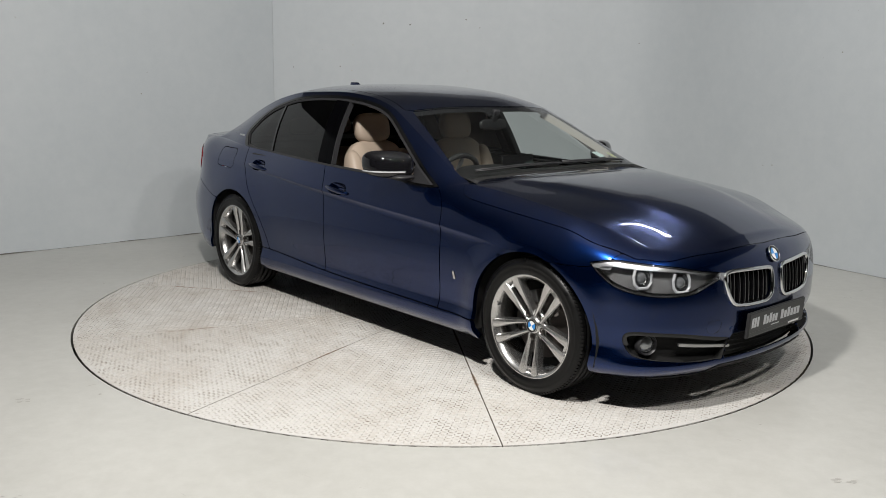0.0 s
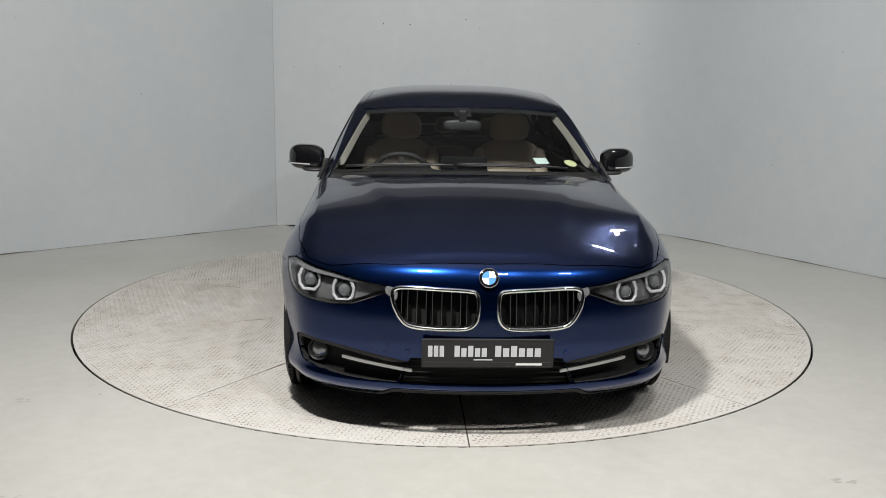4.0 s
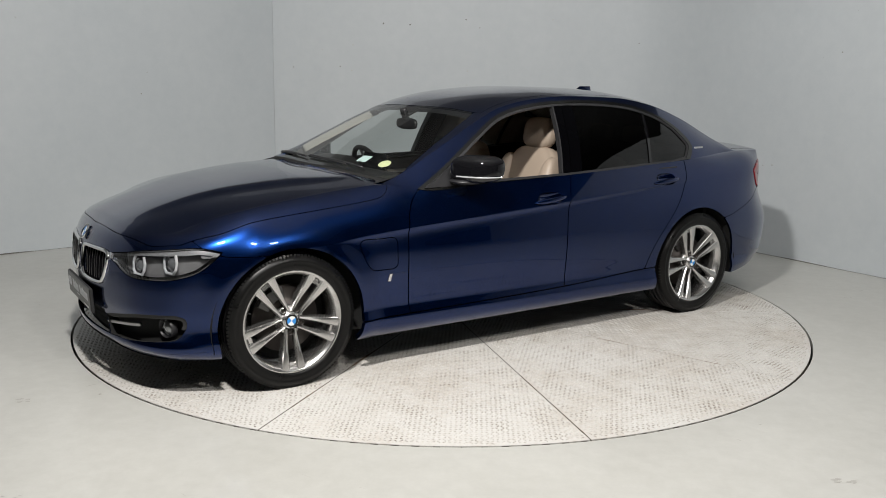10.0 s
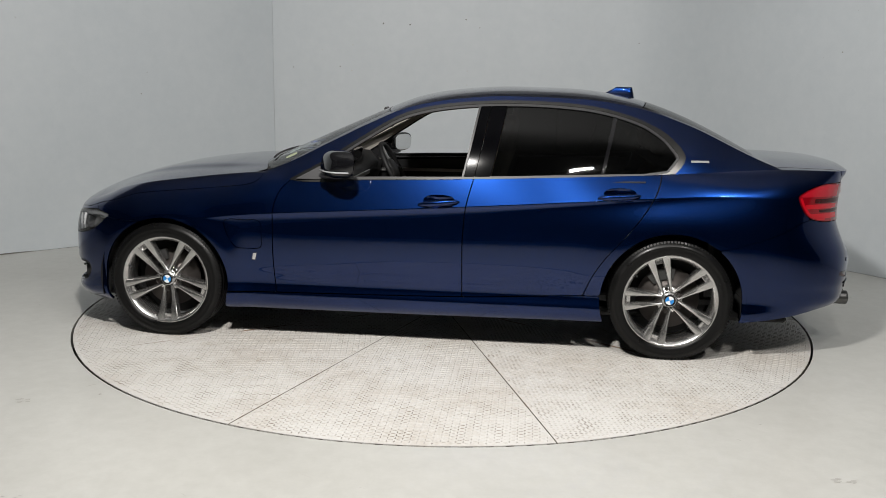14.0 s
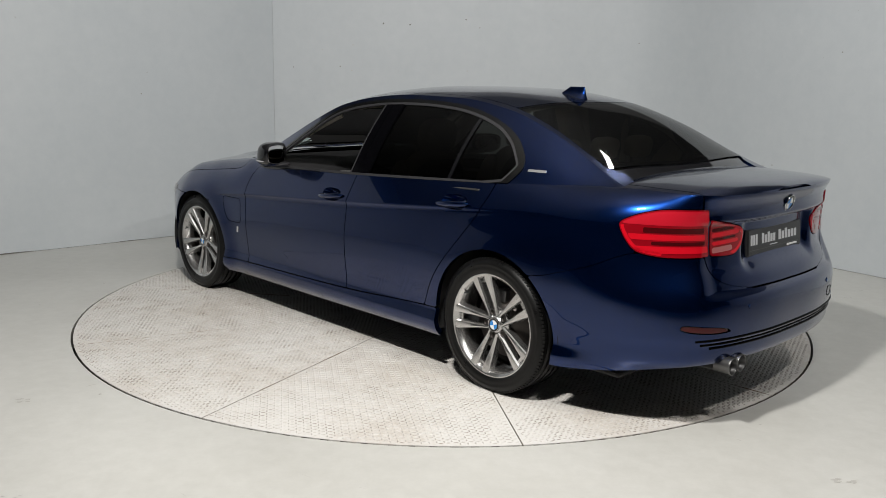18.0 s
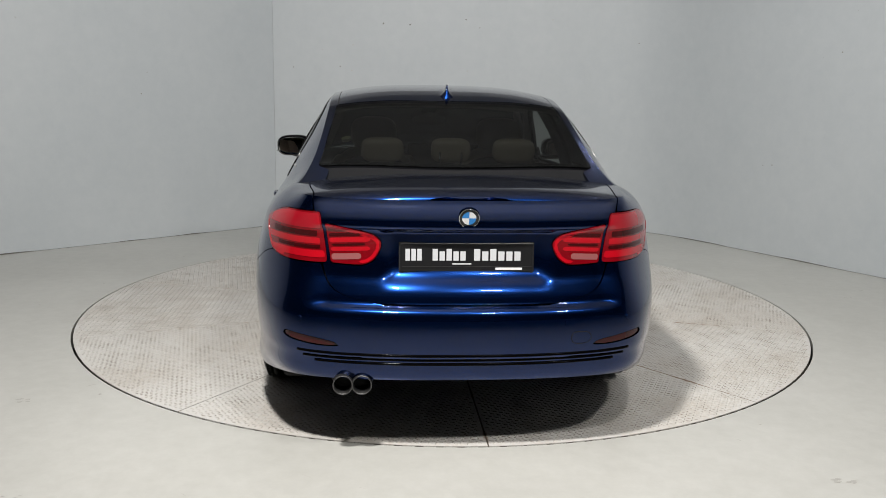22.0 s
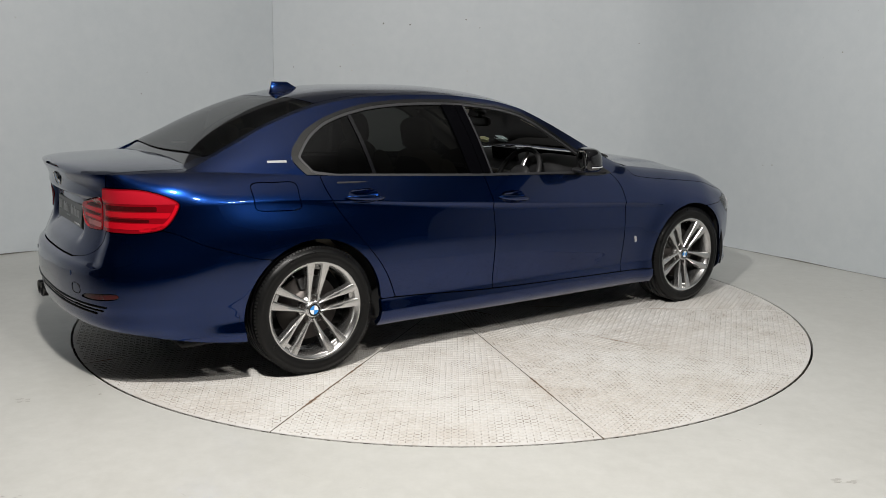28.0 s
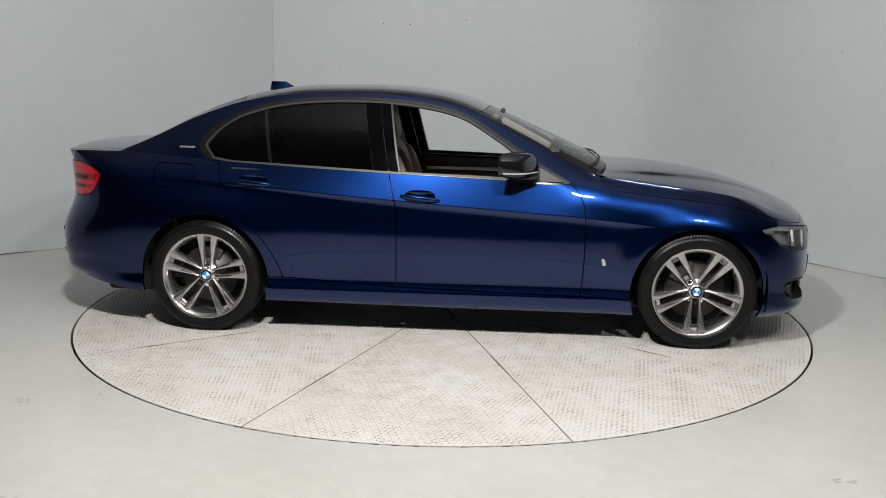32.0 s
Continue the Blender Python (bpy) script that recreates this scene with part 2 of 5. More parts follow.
def loop(points, n=10, closed=True):
    """A smooth closed outline through points; a point with a third value is a corner."""
    out, m = [], len(points)
    for i in range(m if closed else m - 1):
        a, b = points[i], points[(i + 1) % m]
        z, c = points[i - 1], points[(i + 2) % m]
        pa, pb = np.array(a[:2], float), np.array(b[:2], float)
        ta = np.array([0.0, 0.0]) if len(a) > 2 else (pb - np.array(z[:2])) / 2
        tb = np.array([0.0, 0.0]) if len(b) > 2 else (np.array(c[:2]) - pa) / 2
        ln = np.linalg.norm(pb - pa)
        for tv in (ta, tb):
            l2 = np.linalg.norm(tv)
            if l2 > ln:
                tv *= ln / l2
        if len(a) > 2:
            ta = (pb - pa) * 0.6
        if len(b) > 2:
            tb = (pb - pa) * 0.6
        for k in range(n):
            t = k / n
            out.append((2 * t**3 - 3 * t**2 + 1) * pa + (t**3 - 2 * t**2 + t) * ta + (3 * t**2 - 2 * t**3) * pb + (t**3 - t**2) * tb)
    return np.array(out)


def inside(poly, u, v):
    """Signed distance to a closed outline, positive inside."""
    shape = np.shape(u)
    P = np.stack([np.ravel(u), np.ravel(v)], 1)
    a, b = poly, np.roll(poly, -1, 0)
    best = np.full(len(P), 1e9)
    odd = np.zeros(len(P), bool)
    for p, q in zip(a, b):
        e = q - p
        t = np.clip(((P - p) @ e) / max(e @ e, 1e-12), 0, 1)
        best = np.minimum(best, np.hypot(*(P - p - t[:, None] * e).T))
        if p[1] != q[1]:
            c = ((p[1] > P[:, 1]) != (q[1] > P[:, 1])) & (P[:, 0] < (q[0] - p[0]) * (P[:, 1] - p[1]) / (q[1] - p[1]) + p[0])
            odd ^= c
    return np.where(odd, best, -best).reshape(shape)


def clip_sheet(pos, nrm, fields):
    """Cut a grid of points to where all fields are positive: vertices, normals, faces."""
    nu, nv = pos.shape[:2]
    f = np.min(np.stack(fields), 0) if len(fields) > 1 else fields[0]
    idx, vs, ns, fs = {}, [], [], []

    def vert(key, p, n):
        if key not in idx:
            idx[key] = len(vs)
            vs.append(p)
            ns.append(n)
        return idx[key]

    pos_in = f > 0
    cell = pos_in[:-1, :-1].astype(int) + pos_in[1:, :-1] + pos_in[:-1, 1:] + pos_in[1:, 1:]
    for i, j in zip(*np.nonzero(cell)):
        ring = [(i, j), (i + 1, j), (i + 1, j + 1), (i, j + 1)]
        if cell[i, j] == 4:
            fs.append(tuple(vert(c, pos[c], nrm[c]) for c in ring))
            continue
        poly = []
        for k in range(4):
            a, b = ring[k], ring[(k + 1) % 4]
            if pos_in[a]:
                poly.append(vert(a, pos[a], nrm[a]))
            if pos_in[a] != pos_in[b]:
                lo, hi = min(a, b), max(a, b)
                t = f[lo] / (f[lo] - f[hi])
                poly.append(vert((lo, hi), pos[lo] * (1 - t) + pos[hi] * t, nrm[lo] * (1 - t) + nrm[hi] * t))
        if len(poly) > 2:
            fs.append(tuple(poly))
    return vs, ns, fs


def sheet_normals(pos):
    du, dv = np.gradient(pos, axis=0), np.gradient(pos, axis=1)
    n = np.cross(du, dv)
    return n / np.maximum(np.linalg.norm(n, axis=2, keepdims=True), 1e-9)


def panel_data(pos, fields, depth=0.014, out=0.0, flip=False, roll=0.002):
    """A sheet panel with turned-in edges. Returns vertices and faces."""
    nrm = sheet_normals(pos)
    vs, ns, fs = clip_sheet(pos, nrm, fields)
    if not vs:
        return [], []
    v, n = np.array(vs), np.array(ns)
    n /= np.maximum(np.linalg.norm(n, axis=1, keepdims=True), 1e-9)
    if flip:
        n = -n
        fs = [f[::-1] for f in fs]
    v = v + n * out
    count = {}
    for f in fs:
        for a, b in zip(f, f[1:] + f[:1]):
            count[(a, b)] = 1
    rim = [(a, b) for a, b in count if (b, a) not in count]
    verts, faces = list(v), list(fs)
    if depth:
        lower = {}
        for a, b in rim:
            for k in (a, b):
                if k not in lower:
                    lower[k] = (len(verts), len(verts) + 1)
                    verts.append(v[k])
                    verts.append(v[k] - n[k] * depth)
            faces.append((lower[a][0], lower[a][1], lower[b][1], lower[b][0]))
    return verts, faces


def both_sides(verts, faces):
    """The mirrored copy of a left-hand piece."""
    return [(p[0], -p[1], p[2]) for p in verts], [tuple(f)[::-1] for f in faces]


# ---------- the studio ----------
WALL_H, CEIL = 2.70, 4.6


def wall_run(name, pts, label, thick=0.12):
    """A painted wall along a plan line, its room side to the line's right."""
    bm = bmesh.new()
    p = [Vector((x, y, 0)) for x, y in pts]
    lo = []
    for i, q in enumerate(p):
        a, b = p[max(i - 1, 0)], p[min(i + 1, len(p) - 1)]
        d = (b - a).normalized()
        lo.append((q, q + Vector((-d.y, d.x, 0)) * thick))
    rings = []
    for q, o in lo:
        rings.append([bm.verts.new(v) for v in (q, q + Vector((0, 0, WALL_H)), o + Vector((0, 0, WALL_H)), o)])
    for a, b in zip(rings, rings[1:]):
        for k in range(4):
            bm.faces.new((a[k], b[k], b[(k + 1) % 4], a[(k + 1) % 4]))
    bm.faces.new(rings[0])
    bm.faces.new(rings[-1][::-1])
    bmesh.ops.recalc_face_normals(bm, faces=bm.faces)
    return tagged(part(name, bm, WALLPAINT, smooth=True), label, "wall", kind="structure")


LEFT_DIR = Vector((-1.95, -1.71)).normalized()
CORNER_L, CORNER_R = Vector((-1.70, 3.08)), Vector((2.50, 2.49))
RIGHT_DIR = Vector((0.93, -1.39)).normalized()
wall_run("wall_left", [tuple(CORNER_L + LEFT_DIR * 7.2), tuple(CORNER_L + LEFT_DIR * 0.002)], "pale grey painted studio wall with small scuffs")
wall_run("wall_back", [(-1.70, 3.08), (0.0, 3.14), (1.55, 3.16), (1.80, 3.12), (2.02, 3.02), (2.20, 2.88), (2.36, 2.69), (2.498, 2.492), tuple(CORNER_R + RIGHT_DIR * 0.3), tuple(CORNER_R + RIGHT_DIR * 3.5), tuple(CORNER_R + RIGHT_DIR * 7.2)],
         "pale grey painted studio wall with a rounded corner and faint marks")



def wall_joint(name, pts):
    """A thin uneven dark joint along the foot of a wall."""
    bm = bmesh.new()
    prev = None
    for k in range(len(pts) - 1):
        a, b = Vector((*pts[k], 0)), Vector((*pts[k + 1], 0))
        n = max(2, int((b - a).length / 0.05))
        d = (b - a).normalized()
        side = Vector((d.y, -d.x, 0))
        for i in range(n + 1):
            p = a.lerp(b, i / n)
            w = 0.004 + 0.012 * max(0.0, noise.noise(p * 2.3) + 0.1) + 0.004 * random.random()
            h = 0.002 + 0.010 * max(0.0, noise.noise(p * 3.1 + Vector((7, 0, 0))) + 0.05)
            ring = [bm.verts.new(p + side * 0.001 + Vector((0, 0, 0.0005))), bm.verts.new(p + side * w + Vector((0, 0, 0.001))), bm.verts.new(p + side * 0.003 + Vector((0, 0, h)))]
            if prev:
                for q in range(3):
                    bm.faces.new((prev[q], ring[q], ring[(q + 1) % 3], prev[(q + 1) % 3]))
            prev = ring
    tagged(part(name, bm, JOINT), "grimy uneven joint at the foot of the wall", "joint", kind="structure")


wall_joint("trim_left", [tuple(CORNER_L + LEFT_DIR * 4.5), tuple(CORNER_L)])
wall_joint("trim_back", [(-1.05, 3.10), (0.0, 3.14), (1.55, 3.16), (1.80, 3.12), (2.02, 3.02), (2.20, 2.88), (2.36, 2.69), (2.498, 2.492)])
wall_joint("trim_right", [tuple(CORNER_R), tuple(CORNER_R + RIGHT_DIR * 3.5)])
# the floor sheet falls short of the back wall near the left corner
# a black sheet lying on the floor stands in for the gap's shade
bm = bmesh.new()
gap = [bm.verts.new(v) for v in ((-1.62, 3.075, 0.004), (-1.08, 2.66, 0.004), (-1.02, 3.10, 0.004))]
bm.faces.new(gap)
tagged(part("gap_shade", bm, DARK), "black sheet painting the dark of the wedge-shaped gap between floor and wall", "gap", kind="structure")
tagged(part("offcut", box_bm(0.34, 0.03, 0.03, pose(-1.22, 2.92, 0.019, 0, 0, -8), 0.003, 1), WHITE), "white painted batten lying in the floor gap", "batten")
bm = bmesh.new()
TABLE_R = 2.267
ring_in = [bm.verts.new(((TABLE_R + 0.013) * math.cos(i * math.pi / 80), (TABLE_R + 0.013) * math.sin(i * math.pi / 80), 0)) for i in range(160)]
ring_low = [bm.verts.new((v.co.x, v.co.y, -0.12)) for v in ring_in]
ring_out = []
for i in range(160):
    c, s = math.cos(i * math.pi / 80), math.sin(i * math.pi / 80)
    k = min(11.0 / max(abs(c), 1e-6), 11.0 / max(abs(s), 1e-6))
    ring_out.append(bm.verts.new((c * k, s * k, 0)))
for i in range(160):
    j = (i + 1) % 160
    bm.faces.new((ring_in[i], ring_out[i], ring_out[j], ring_in[j]))
    bm.faces.new((ring_low[i], ring_in[i], ring_in[j], ring_low[j]))
tagged(part("floor", bm, FLOORMAT), "worn white painted concrete studio floor", "floor", kind="structure")
bm = bmesh.new()
bmesh.ops.create_circle(bm, cap_ends=True, segments=96, radius=TABLE_R + 0.3, matrix=pose(0, 0, -0.118))
tagged(part("pit_floor", bm, DARK), "dark pit floor under the turntable", "floor", kind="structure")


# ---------- small marks on walls and floor ----------
MARK = mat("grey_scuff", (0.42, 0.41, 0.39), 0.6)
mottle(MARK, (0.45, 0.44, 0.415), (0.54, 0.53, 0.50), 60.0, 4.0)
CHIP = mat("dark_chip", (0.13, 0.12, 0.11), 0.8)


def blot(bm, m, rx, ry, rnd, n=11):
    """A flat patch with an uneven outline, in the plane of m."""
    vs = []
    for k in range(n):
        a = 2 * math.pi * k / n
        q = rnd.uniform(0.65, 1.25)
        vs.append(bm.verts.new(m @ Vector((rx * q * math.cos(a), ry * q * math.sin(a), 0))))
    bm.faces.new(vs)


def wall_chip(m, size, rnd):
    bm = bmesh.new()
    blot(bm, m, size, size * rnd.uniform(0.7, 1.3), rnd)
    tagged(part("wall_mark", bm, CHIP if size > 0.006 else MARK), "small dark chip in the wall paint", "mark", kind="structure")


rnd = random.Random(5)
for x, z, size in ((-0.623, 2.01, 0.007), (-0.362, 2.004, 0.008), (0.185, 2.061, 0.007), (-0.922, 1.80, 0.006), (-1.504, 1.579, 0.007), (-0.934, 1.555, 0.006), (0.206, 1.568, 0.005),
                   (0.204, 1.431, 0.006), (1.036, 2.074, 0.005), (-1.223, 1.752, 0.005)):
    wall_chip(pose(x, float(np.interp(x, [-1.70, 0.0, 1.55], [3.08, 3.14, 3.16])) - 0.002, z, 90), size, rnd)
left_turn = math.degrees(math.atan2(LEFT_DIR.y, LEFT_DIR.x))
for along, z, size in ((1.403, 0.190, 0.007), (1.395, 0.148, 0.008), (1.387, 0.100, 0.010), (1.41, 0.066, 0.007), (2.235, 0.072, 0.008)):
    p = CORNER_L + LEFT_DIR * along - Vector((LEFT_DIR.y, -LEFT_DIR.x)) * -0.002
    wall_chip(pose(p.x, p.y, z, 90, 0, left_turn), size, rnd)


def floor_scuff(x, y, turn, pieces, length, width):
    """A patch of faint short scuffs."""
    bm = bmesh.new()
    for k in range(pieces):
        m = pose(x + rnd.uniform(-1, 1) * length * (0.6 if pieces > 1 else 0), y + rnd.uniform(-1, 1) * length * (0.35 if pieces > 1 else 0), 0.0008 + 0.0001 * k, 0, 0, turn + rnd.uniform(-25, 25) * (pieces > 1))
        blot(bm, m, length * (0.16 if pieces > 1 else 0.5), width, rnd)
    tagged(part("floor_mark", bm, MARK), "faint grey scuff on the white floor", "mark", kind="structure")


for args in ((-1.899, -1.851, 10, 9, 0.075, 0.007), (1.533, -2.525, 25, 9, 0.075, 0.006), (-1.677, -1.632, 48, 1, 0.05, 0.005), (-0.91, -2.722, -40, 1, 0.045, 0.0012), (-0.499, -2.559, -35, 1, 0.06, 0.0012),
             (-0.281, -2.647, -15, 1, 0.03, 0.0015), (2.235, -0.531, -30, 1, 0.035, 0.004), (2.576, 0.749, 10, 1, 0.03, 0.006), (2.879, 0.39, 35, 3, 0.05, 0.008), (3.078, 0.606, 0, 1, 0.03, 0.006),
             (1.406, -1.984, 0, 1, 0.012, 0.005), (1.26, -2.16, -45, 1, 0.03, 0.0025), (-2.604, -0.179, 0, 1, 0.012, 0.006), (-2.158, 1.438, 0, 1, 0.018, 0.010), (-1.508, -2.76, 0, 3, 0.05, 0.004)):
    floor_scuff(*args)

# unseen ceiling and outer walls, added for the car's reflections
bm = box_bm(22, 22, 0.1, pose(0, 0, CEIL + 0.052))
tagged(part("ceiling", bm, CEILMAT), "unseen grey ceiling, added for what the car reflects", "ceiling", kind="structure")
for nm, m, sx, sy in (("wall_unseen_front", pose(0, -9.0, 2.3), 18, 0.1), ("wall_unseen_west", pose(-9.0, -1.5, 2.3), 0.1, 15), ("wall_unseen_east", pose(9.0, -1.5, 2.3), 0.1, 15),
                      ("wall_unseen_back", pose(0, 6.0, 2.3), 18, 0.1)):
    tagged(part(nm, box_bm(sx, sy, 4.6, m), UNSEENPALE if nm == "wall_unseen_back" else UNSEENDARK), "unseen plain outer wall, added for what the car reflects", "wall", kind="structure")

# ---------- the turntable ----------
turntable = tagged(new("turntable"), "round white tread-plate turntable, worn and rust-stained along its joints", "turntable")
SEAM0 = 0.5
bm = bmesh.new()
vsn, fsn = lathe([(0.02, -0.03), (TABLE_R - 0.004, -0.03), (TABLE_R, -0.028), (TABLE_R, -0.003), (TABLE_R - 0.004, -0.0014), (TABLE_R - 0.02, -0.0014), (0.02, -0.0014)], 160, "z")
link_mesh("base_disc", mesh_of("base_disc", vsn, fsn, SEAM, False), turntable, "dark steel disc under the plates")


def wedge(k):
    """One tread plate: a tenth of the disc, with its studs in rows of its own direction."""
    a0, a1, gap = radians(SEAM0 + 36 * k), radians(SEAM0 + 36 * (k + 1)), 0.0030
    mid = (a0 + a1) / 2
    n0, n1 = Vector((-math.sin(a0), math.cos(a0), 0)), Vector((math.sin(a1), -math.cos(a1), 0))
    tip = Vector((math.cos(mid), math.sin(mid), 0)) * (gap / math.sin(radians(18)))
    vs = [tip]
    for i in range(19):
        f = i / 18
        a = a0 + (a1 - a0) * f + (1 - 2 * f) * gap / TABLE_R
        vs.append(Vector((TABLE_R * math.cos(a), TABLE_R * math.sin(a), 0)))
    bm = bmesh.new()
    top = [bm.verts.new(v) for v in vs]
    low = [bm.verts.new(v - Vector((0, 0, 0.0055))) for v in vs]
    bm.faces.new(top)
    for i in range(len(vs)):
        j = (i + 1) % len(vs)
        bm.faces.new((top[j], top[i], low[i], low[j]))
    p = part("plate", bm, TREADPLATE, turntable)
    turn = mid + (0, radians(45), radians(90), radians(20))[k % 4]
    u, w = Vector((math.cos(turn), math.sin(turn), 0)), Vector((-math.sin(turn), math.cos(turn), 0))
    verts, faces = [], []
    pitch, ln, wd, ht = 0.0315, 0.0115, 0.0036, 0.0021
    for i in range(-104, 105):
        for j in range(-104, 105):
            c = u * (i * pitch) + w * (j * pitch)
            for sub in (0, 1):
                q = c + (u + w) * (pitch / 2) * sub
                r = math.hypot(q.x, q.y)
                if r > TABLE_R - 0.02 or r < 0.05 or (q.dot(n0) < 0.016) or (q.dot(n1) < 0.016):
                    continue
                du, dw = (u, w) if sub else (w, u)
                b = len(verts)
                verts += [q + du * ln, q + dw * wd, q - du * ln, q - dw * wd, q + du * ln * 0.55 + Vector((0, 0, ht)), q - du * ln * 0.55 + Vector((0, 0, ht))]
                faces += [(b, b + 1, b + 4), (b + 1, b + 2, b + 5), (b + 1, b + 5, b + 4), (b + 2, b + 3, b + 5), (b + 3, b, b + 4), (b + 3, b + 4, b + 5)]
    tagged(link_mesh("tread", mesh_of("tread", verts, faces, STUD, False), p), kind="stuff")


for k in range(10):
    wedge(k)

# ---------- the car: surfaces ----------
car = tagged(new("car"), "dark blue metallic four-door saloon car standing on a turntable", "car")

# plan outline of the body at its widest, from nose to tail along the left side
PLAN = loop([(2.178, -0.2), (2.183, 0.0), (2.172, 0.2), (2.14, 0.4), (2.075, 0.61), (1.97, 0.765), (1.82, 0.845), (1.62, 0.88), (1.40, 0.882), (1.0, 0.89), (0.5, 0.895),
             (0.0, 0.90), (-0.6, 0.902), (-1.1, 0.903), (-1.45, 0.902), (-1.75, 0.892), (-2.0, 0.865), (-2.2, 0.792), (-2.335, 0.692), (-2.412, 0.525), (-2.458, 0.27), (-2.468, 0.0), (-2.458, -0.27)], 24, False)
PLAN = PLAN[(PLAN[:, 1] >= -1e-9)]
_d = np.concatenate([[0], np.cumsum(np.hypot(*np.diff(PLAN, axis=0).T))])
ARC = _d[-1]
A = np.linspace(0, ARC, 470)
PX, PY = np.interp(A, _d, PLAN[:, 0]), np.interp(A, _d, PLAN[:, 1])
PY[0] = PY[-1] = 0.0
_k = np.exp(-0.5 * (np.arange(-6, 7) / 2.5) ** 2)
_k /= _k.sum()
PX = np.convolve(np.concatenate([PX[6:0:-1], PX, PX[-2:-8:-1]]), _k, "valid")
PY = np.convolve(np.concatenate([-PY[6:0:-1], PY, -PY[-2:-8:-1]]), _k, "valid")
TX, TY = np.gradient(PX), np.gradient(PY)
_l = np.hypot(TX, TY)
NX, NY = -TY / _l, TX / _l
if NX[0] < 0:
    NX, NY = -NX, -NY


def a_of_x(x):
    return float(np.interp(-x, -PX, A))


# height of the body's top edge (bonnet line, waistline, boot line) and of its bottom edge, by x
TOPLINE = curve([(2.2, 0.738), (2.1, 0.743), (1.98, 0.764), (1.8, 0.812), (1.6, 0.856), (1.3, 0.900), (1.0, 0.934), (0.86, 0.946), (0.78, 0.938), (0.70, 0.914), (0.62, 0.903), (0.52, 0.905), (0.3, 0.922), (-0.27, 0.944), (-0.9, 0.970),
                 (-1.3, 0.99), (-1.6, 1.008), (-1.9, 1.024), (-2.1, 1.027), (-2.3, 1.022), (-2.46, 1.018)], 0.05)
BOTLINE = curve([(2.2, 0.175), (2.0, 0.172), (1.75, 0.19), (1.2, 0.185), (0.9, 0.18), (-1.0, 0.195), (-1.75, 0.225), (-2.1, 0.262), (-2.3, 0.300), (-2.47, 0.320)], 0.05)
# the crease along the side, and how far the section lies inside the widest outline
CREASE = curve([(2.3, 0.63), (1.6, 0.665), (1.1, 0.700), (0.788, 0.727), (0.25, 0.762), (-0.273, 0.797), (-0.8, 0.835), (-1.293, 0.872), (-1.7, 0.893), (-2.0, 0.885), (-2.3, 0.86)], 0.08)
CREASE_IN = curve([(2.3, 0.0), (1.5, 0.004), (1.0, 0.010), (0.0, 0.012), (-0.6, 0.012), (-1.0, 0.010), (-1.4, 0.004), (-1.9, 0.002), (-2.5, 0.0)], 0.1)
D_LOW = curve([(0.15, 0.085), (0.18, 0.055), (0.205, 0.030), (0.235, 0.013), (0.27, 0.009), (0.30, 0.017), (0.33, 0.024), (0.38, 0.021), (0.45, 0.013), (0.54, 0.004), (0.62, 0.0), (1.2, 0.0)], 0.006)
# how steeply the side falls outwards from the waist to the crease, and how deep the crease is cut under
SLOPE = curve([(-2.6, 0.10), (-2.1, 0.12), (-1.7, 0.10), (-1.35, 0.20), (-1.0, 0.33), (0.6, 0.35), (0.95, 0.24), (1.3, 0.08), (2.3, 0.06)], 0.08)
# the broad shoulder over the rear wheel
HAUNCH = curve([(-2.6, 0.0), (-2.3, 0.05), (-2.05, 0.24), (-1.8, 0.34), (-1.4, 0.33), (-1.1, 0.23), (-0.8, 0.12), (-0.5, 0.04), (-0.2, 0.0), (2.3, 0.0)], 0.12)
UNDERCUT = curve([(-2.6, 0.0), (-1.9, 0.0), (-1.5, 0.004), (-1.15, 0.011), (0.6, 0.011), (1.0, 0.006), (1.35, 0.0), (2.3, 0.0)], 0.08)


def arch_swell(x, z):
    """The body swells out towards the wheel arches."""
    f = np.hypot(x - 1.400, z - 0.320) - 0.367
    r = np.hypot(x + 1.405, z - 0.320) - 0.374
    return 0.021 * np.exp(-((np.maximum(f, 0) / 0.085) ** 2)) + 0.007 * np.exp(-((np.maximum(r, 0) / 0.12) ** 2))


def d_side(x, z):
    zc = CREASE(x)
    up, dn = np.maximum(z - zc, 0), np.maximum(zc - z, 0)
    under = UNDERCUT(x) * (1 - np.exp(-dn / 0.012)) * (0.25 + 0.75 * np.exp(-((dn / 0.13) ** 2)))
    return CREASE_IN(x) * np.exp(-((dn / 0.30) ** 2)) + SLOPE(x) * up + HAUNCH(x) * np.logaddexp(0, (z - 0.735) / 0.035) * 0.035 + under + D_LOW(z) - arch_swell(x, z)


D_NOSE = curve([(0.15, 0.16), (0.18, 0.07), (0.21, 0.03), (0.24, 0.012), (0.28, 0.022), (0.34, 0.022), (0.42, 0.012), (0.50, 0.012), (0.58, 0.017), (0.65, 0.030), (0.70, 0.048), (0.73, 0.068), (0.76, 0.105), (0.85, 0.3)], 0.008)
D_TAIL = curve([(0.22, 0.10), (0.26, 0.075), (0.29, 0.050), (0.315, 0.024), (0.34, 0.015), (0.36, 0.013), (0.395, 0.012), (0.42, 0.003), (0.50, 0.0), (0.57, 0.004), (0.595, 0.014), (0.612, 0.040), (0.64, 0.050), (0.68, 0.068), (0.72, 0.086), (0.80, 0.094), (0.87, 0.092),
                (0.893, 0.090), (0.907, 0.078), (0.93, 0.081), (0.96, 0.077), (0.985, 0.066), (1.005, 0.055), (1.03, 0.050)], 0.004)
